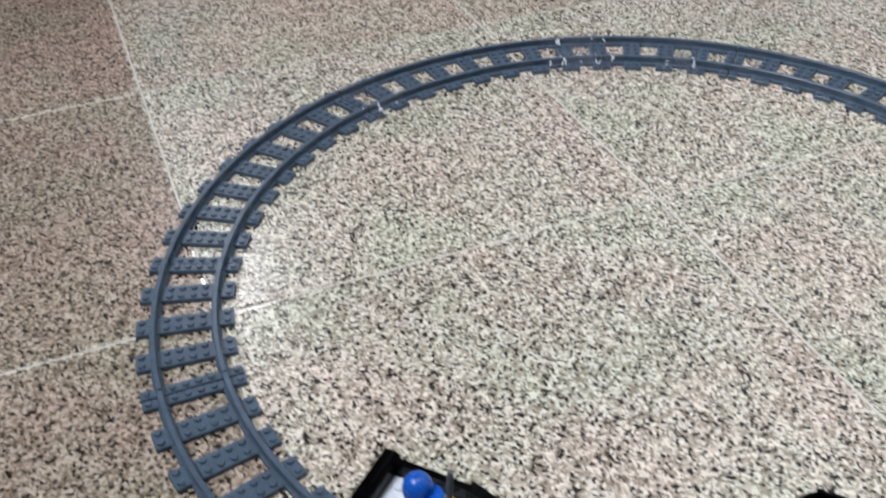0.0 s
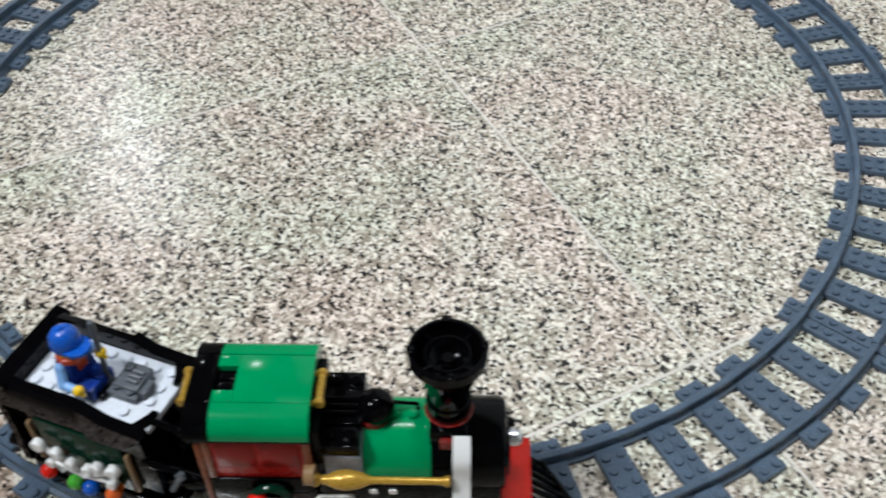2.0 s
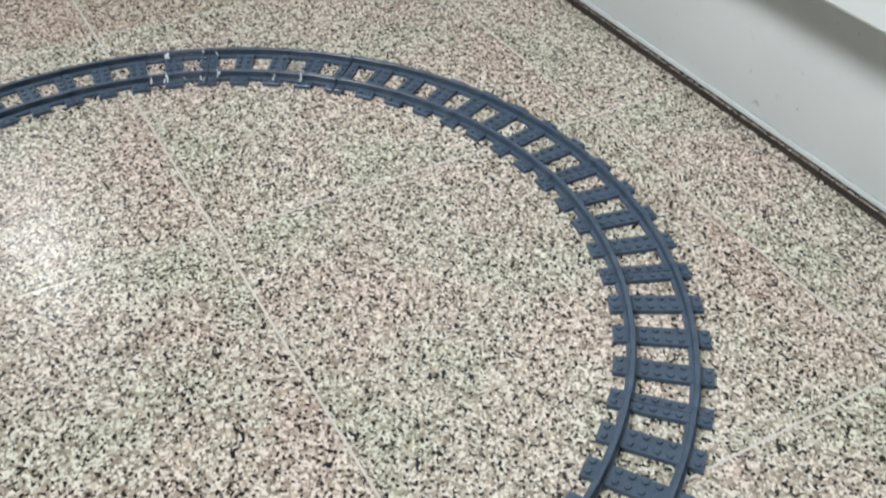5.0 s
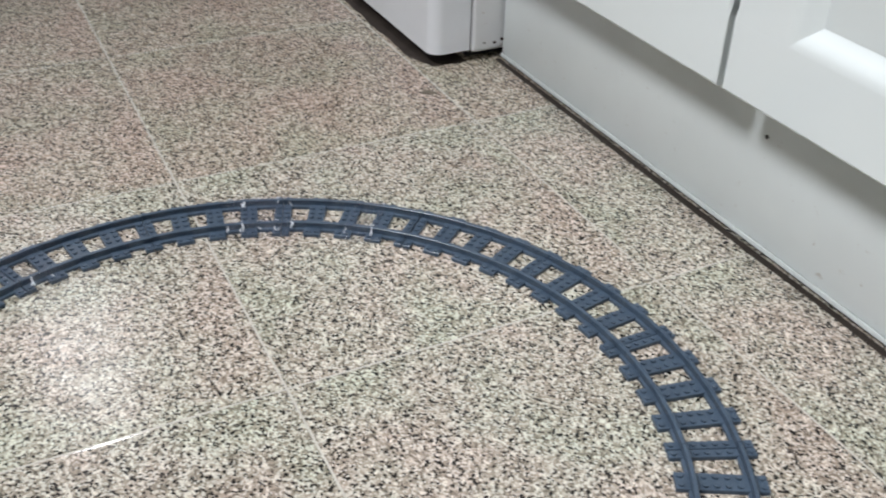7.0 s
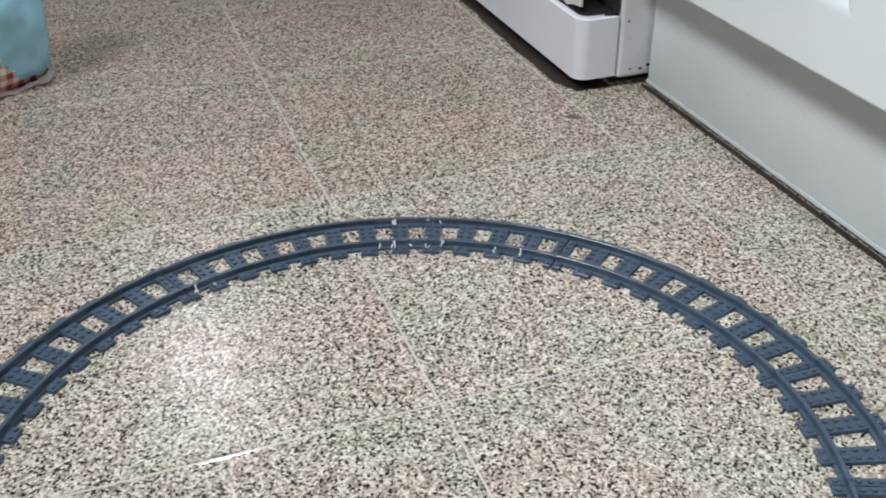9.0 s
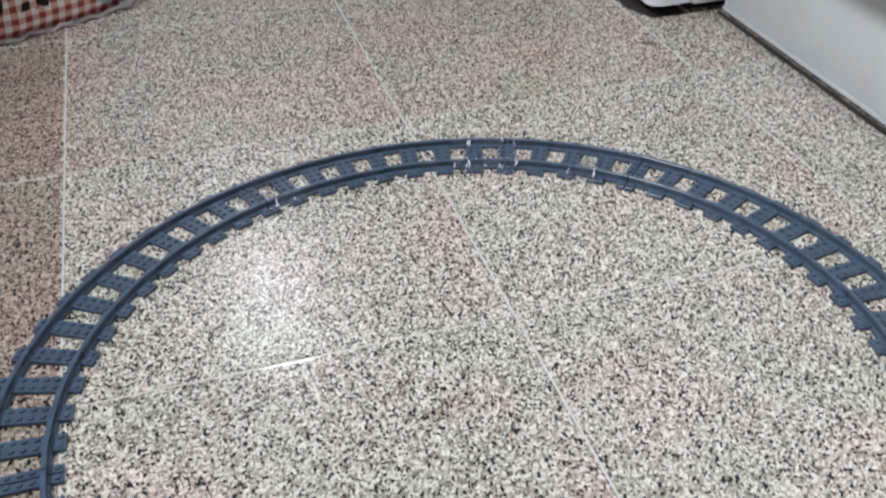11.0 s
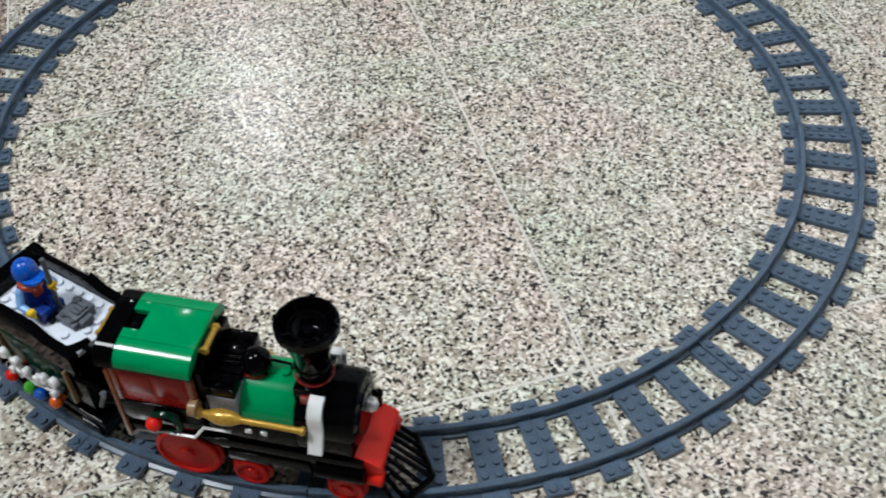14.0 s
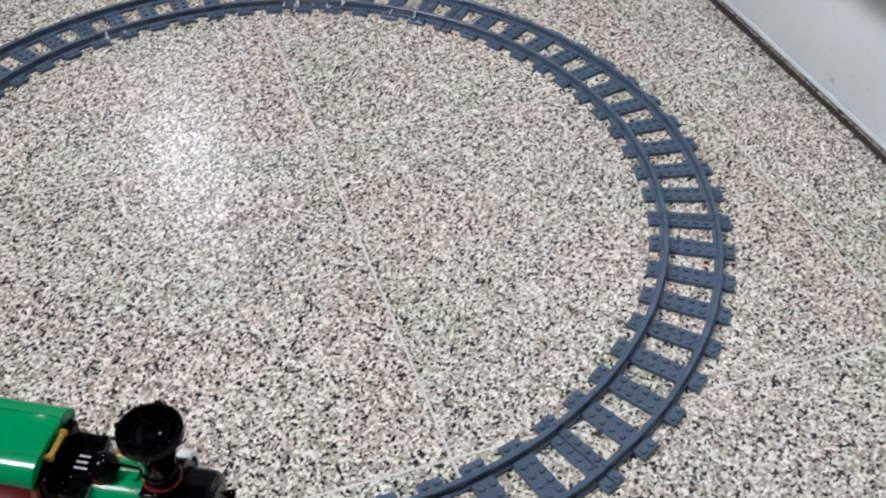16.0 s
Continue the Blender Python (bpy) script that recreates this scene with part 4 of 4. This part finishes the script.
def tender():
    car = thing("toy_tender", TENDER @ Matrix.Diagonal((0.96, 0.94, 1.0, 1.0)), "black toy tender with pale deck, white branches and coloured baubles", "toy train")
    bm = bmesh.new()
    box(bm, -0.0400, 0.0345, -0.0215, 0.0215, 0.0260, DECK - 0.0034, 0.0006)
    box(bm, -0.0400, 0.0400, -0.0240, 0.0240, 0.0200, 0.0270, 0.0006)
    part("body", bm, BLACK, car)
    for s in (1, -1):
        bm = bmesh.new()
        prism(bm, [(s * 0.0216, 0.0660), (s * 0.0246, 0.0690), (s * 0.0250, 0.0780), (s * 0.0243, 0.0825), (s * 0.0224, 0.0848), (s * 0.0184, 0.0852), (s * 0.0184, DECK - 0.0034)], -0.0400, 0.0040)
        prism(bm, [(0.0041, 0.0660), (0.0041, 0.0851), (0.0085, 0.0835), (0.0150, 0.0802), (0.0330, 0.0792), (0.0352, 0.0780), (0.0352, 0.0660)], s * 0.0184, s * 0.0249, "Y")
        prism(bm, [(0.0270, s * 0.0183), (0.0330, s * 0.0183), (0.0345, s * 0.0130), (0.0345, s * 0.0080), (0.0318, s * 0.0080), (0.0305, s * 0.0120)], DECK + 0.0001, 0.0788, "Z")
        part("side_rail", bm, BLACK, car)
        bm = bmesh.new()
        box(bm, -0.0270, 0.0190, s * 0.0225 - 0.0011, s * 0.0225 + 0.0011, 0.0300, 0.0640, 0.0004)
        part("side_panel", bm, DARKGREEN, car, "dark green side panel")
        for x in (-0.0310, 0.0225):
            part("side_post", box(bmesh.new(), x - 0.0010, x + 0.0010, s * 0.0234 - 0.0014, s * 0.0234 + 0.0014, 0.0330, 0.0600, 0.0004), TAN, car, "thin tan side post")
        # branch: arms fan out from the middle and carry flat round knobs
        bm = bmesh.new()
        y, mid = s * 0.0276, -0.0045
        rod(bm, (mid - 0.0165, y, 0.0400), (mid, y, 0.0365), 0.0014, 8)
        rod(bm, (mid + 0.0165, y, 0.0400), (mid, y, 0.0365), 0.0014, 8)
        for sx in (1, -1):
            rod(bm, (mid, y, 0.0360), (mid + sx * 0.0185, y, 0.0490), 0.0016, 8)
            for x, z, k in ((0.0205, 0.0510, 0.0034), (0.0112, 0.0490, 0.0029), (0.0046, 0.0445, 0.0026), (0.0168, 0.0395, 0.0026)):
                rod(bm, (mid + sx * x * 0.75, y, z - 0.006), (mid + sx * x, y, z), 0.0013, 8)
                lathe(bm, [(0.0, -0.0022), (k * 0.9, -0.0022), (k, -0.0016), (k, 0.0014), (k * 0.85, 0.0021), (0.0, 0.0021)], (mid + sx * x, y + s * 0.0006, z), "Y", 12)
        part("branch", bm, WHITE, car, "white branch ornament with round knobs")
        for x, z, m, label in ((-0.0240, 0.0335, RED, "red bauble"), (-0.0092, 0.0320, LIME, "clear green bauble"), (-0.0008, 0.0315, BLUE, "blue bauble"), (0.0125, 0.0335, ORANGE, "clear orange bauble")):
            bm = bmesh.new()
            ball(bm, 0.0040, (x, s * 0.0300, z), seg=14)
            cyl(bm, 0.0022, 0.0, 0.0060, (x, s * 0.0240 - (0.0 if s > 0 else 0.0060), z), "Y", 10)
            part("bauble", bm, m, car, label)
        for x in (-0.0250, 0.0250):
            bm = bmesh.new()
            wheel(bm, 0.0085, s * 0.0046, (x, s * 0.0172, 0.0096 + 0.0085))
            part("wheel", bm, BLACK, car)
        bm = bmesh.new()
        box(bm, -0.0360, 0.0360, s * 0.0236 - 0.0015, s * 0.0236 + 0.0015, 0.0120, 0.0198, 0.0006)
        part("axle_frame", bm, BLACK, car)
    bm = bmesh.new()
    prism(bm, [(-0.0440, 0.0270), (-0.0440, 0.0830), (-0.0425, 0.0853), (-0.0370, 0.0853), (-0.0340, 0.0840), (-0.0336, DECK - 0.0034), (-0.0398, DECK - 0.0040), (-0.0402, 0.0270)], -0.0250, 0.0250, "Y")
    rear = part("rear_wall", bm, BLACK, car)
    for x in (-0.0175, -0.006, 0.006, 0.0175):
        part("rib", box(bmesh.new(), -0.0462, -0.0441, x - 0.0032, x + 0.0032, 0.0350, 0.0700, 0.0005), BLACK, rear)
    bm = bmesh.new()
    box(bm, -0.0334, 0.0346, -0.0182, 0.0182, DECK - 0.0033, DECK, 0.0003)
    for x0, x1, y0, y1 in ((-0.0325, -0.0245, -0.0160, 0.0160), (-0.0245, 0.0315, 0.0095, 0.0175), (-0.0245, -0.0085, -0.0170, -0.0090), (0.0155, 0.0235, -0.0170, -0.0090), (0.0235, 0.0315, -0.0080, 0.0080)):
        studs(bm, x0, x1, y0, y1, DECK)
    deck = part("deck", bm, PALE, car, "pale bluish-white studded deck")
    bm = bmesh.new()
    box(bm, -0.0190, -0.0112, -0.0036, 0.0042, DECK - 0.0002, DECK + 0.0012, 0.0003)
    part("tile", bm, GREEN, deck, "small green tile")
    bm = bmesh.new()
    box(bm, 0.0078, 0.0225, -0.0078, 0.0085, DECK - 0.0001, DECK + 0.0040, 0.0006)
    box(bm, 0.0098, 0.0225, -0.0050, 0.0092, DECK + 0.0039, DECK + 0.0070, 0.0008)
    box(bm, 0.0225, 0.0262, -0.0045, 0.0040, DECK - 0.0001, DECK + 0.0055, 0.0006)
    studs(bm, 0.0072, 0.0152, -0.0078, 0.0002, DECK + 0.0040)
    studs(bm, 0.0145, 0.0225, -0.0088, -0.0008, DECK + 0.0040)
    studs(bm, 0.0085, 0.0165, 0.0015, 0.0095, DECK + 0.0070)
    for y in (-0.0012, 0.0016, 0.0044):
        rod(bm, (0.0150, y, DECK + 0.0075), (0.0212, y, DECK + 0.0075), 0.0010, 8)
    part("console", bm, GREY, car, "mid grey console block")
    bm = bmesh.new()
    rod(bm, (0.0045, -0.0012, DECK), (0.0056, -0.0004, DECK + 0.0400), 0.0014, 10)
    cyl(bm, 0.0026, DECK - 0.0001, DECK + 0.0042, (0.0045, -0.0012, 0), "Z", 12)
    part("lever", bm, GREY, car)
    part("pedal_block", box(bmesh.new(), 0.0050, 0.0077, -0.0110, -0.0042, DECK - 0.0001, DECK + 0.0036, 0.0005), BLACK, car)
    bm = bmesh.new()
    box(bm, -0.0620, -0.0460, -0.0060, 0.0060, 0.0240, 0.0310, 0.0010)
    cyl(bm, 0.0052, -0.0640, -0.0610, (0, 0, 0.0275), "X", 16)
    part("coupler", bm, BLACK, car)
    for y in (-0.0180, 0.0180):
        part("buffer", cyl(bmesh.new(), 0.0036, -0.0560, -0.0440, (0, y, 0.0290), "X", 14), BLACK, car)
    for y in (-0.0190, 0.0190):
        bm = bmesh.new()
        rod(bm, (0.0385, y, 0.0360), (0.0470, y * 1.05, 0.0530), 0.0015, 12)
        cyl(bm, 0.0026, -0.0013, 0.0013, (0.0470, y * 1.05, 0.0530), "Y", 12)
        part("brake_lever", bm, GREY, car, "dark grey round lever")
    for y in (-0.0130, 0.0130):
        bm = bmesh.new()
        rod(bm, (0.0340, y, DECK + 0.0008), (0.0470, y * 0.85, DECK - 0.0030), 0.0018, 10)
        ball(bm, 0.0024, (0.0470, y * 0.85, DECK - 0.0030), seg=10)
        part("coupling_arm", bm, BLACK, car)
    part("drawbar", box(bmesh.new(), 0.0402, 0.0520, -0.0060, 0.0060, 0.0240, 0.0300, 0.0010), BLACK, car)


tender()


def toy_figure():
    """A small seated plastic toy driver, one plain mesh: the far arm is raised to the lever."""
    bm = bmesh.new()
    order = [BLUE, SKYBLUE, YELLOW, SCARF, NAVY]
    prism(bm, [(-0.0078, 0.0060), (0.0078, 0.0060), (0.0060, 0.0185), (-0.0060, 0.0185)], -0.0037, 0.0037, "X", 4)
    box(bm, -0.0040, 0.0105, -0.0075, -0.0004, 0.0, 0.0068, 0.0008, 4)
    box(bm, -0.0040, 0.0105, 0.0004, 0.0075, 0.0, 0.0068, 0.0008, 4)
    for y in (-0.0040, 0.0040):
        box(bm, 0.0106, 0.0128, y - 0.0035, y + 0.0035, 0.0, 0.0078, 0.0006, 4)
    for s, elbow, wrist, palm in ((-1, (0.0018, 0.0104, 0.0102), (0.0072, 0.0100, 0.0092), (0.0090, 0.0098, 0.0092)), (1, (0.0050, 0.0092, 0.0140), (0.0104, 0.0058, 0.0190), (0.0122, 0.0048, 0.0202))):
        e, w, h = ((x, s * y, z) for x, y, z in (elbow, wrist, palm))
        rod(bm, (-0.0005, s * 0.0072, 0.0162), e, 0.0023, 12, 1)
        ball(bm, 0.0023, e, 1, 12)
        rod(bm, e, w, 0.0021, 12, 1)
        ball(bm, 0.0026, h, 2, 12)
        for dz in (0.0014, -0.0014):
            rod(bm, (h[0], h[1], h[2] + dz), (h[0] + 0.0028, h[1], h[2] + dz * 1.3), 0.0011, 8, 2)
        ball(bm, 0.0026, (-0.0005, s * 0.0070, 0.0162), 1, 12)
    cyl(bm, 0.0050, 0.0190, 0.0270, (0, 0, 0), "Z", 20, 0.0012, 2)
    lathe(bm, [(0.0050, 0.0172), (0.0064, 0.0178), (0.0067, 0.0192), (0.0062, 0.0208), (0.0052, 0.0212)], (0.0002, 0, 0), "Z", 20, 3)
    box(bm, 0.0036, 0.0052, -0.0028, 0.0028, 0.0120, 0.0185, 0.0006, 3)
    lathe(bm, [(0.0061, 0.0240), (0.0066, 0.0250), (0.0066, 0.0278), (0.0060, 0.0306), (0.0044, 0.0330), (0.0022, 0.0342), (0, 0.0345)], (-0.0003, 0, 0), "Z", 22, 0)
    lathe(bm, [(0.0012, 0.0338), (0.0012, 0.0352), (0, 0.0354)], (-0.0003, 0, 0), "Z", 10, 0)
    prism(bm, [(0.0020, -0.0060), (0.0075, -0.0056), (0.0105, -0.0034), (0.0115, 0.0), (0.0105, 0.0034), (0.0075, 0.0056), (0.0020, 0.0060)], 0.0246, 0.0262, "Z", 0)
    ob = new("toy_figure", mesh_of("toy_figure", bm, order))
    ob.matrix_basis = TENDER @ pose(-0.0080, -0.0042, DECK + 0.0002, 0, 0, -4)
    tagged(ob, "small plastic toy driver in blue, sitting on the tender deck", "toy figure")


toy_figure()

# ---- floor tiles ----
TILE, TU, TV = 0.3398, 0.0476, 0.0652
half = TILE / 2 - 0.0008


def floor_tile(stone):
    """A square tile whose polished rim falls away a little to the joint."""
    bm = bmesh.new()
    rings = [[bm.verts.new((x * r, y * r, z)) for x, y in ((-1, -1), (1, -1), (1, 1), (-1, 1))]
             for r, z in ((half, -0.008), (half, -0.0005), (half - 0.0005, -0.00006), (half - 0.0020, 0.0))]
    for lo, hi, m in zip(rings, rings[1:], (0, 0, 1)):
        for k in range(4):
            bm.faces.new((lo[k], lo[(k + 1) % 4], hi[(k + 1) % 4], hi[k])).material_index = m
    bm.faces.new(rings[-1])
    bm.faces.new(rings[0][::-1])
    return mesh_of("tile", bm, [stone, POLISHED], smooth=False)


BATCH = [floor_tile(stone) for stone in (STONE, ROSESTONE, BROWNSTONE)]
for i in range(-8, 4):
    for j in range(-8, 12):
        u, v = TU + (i + 0.5) * TILE, TV + (j + 0.5) * TILE
        if ROOM[0] - 0.1 < u < ROOM[1] and ROOM[2] - 0.1 < v < ROOM[3] + 0.1:
            ob = new("tile", BATCH[2 if i < -1 else 1 if j > 0 else 0])
            ob.parent = floor
            ob.matrix_basis = pose(u, v, 0)
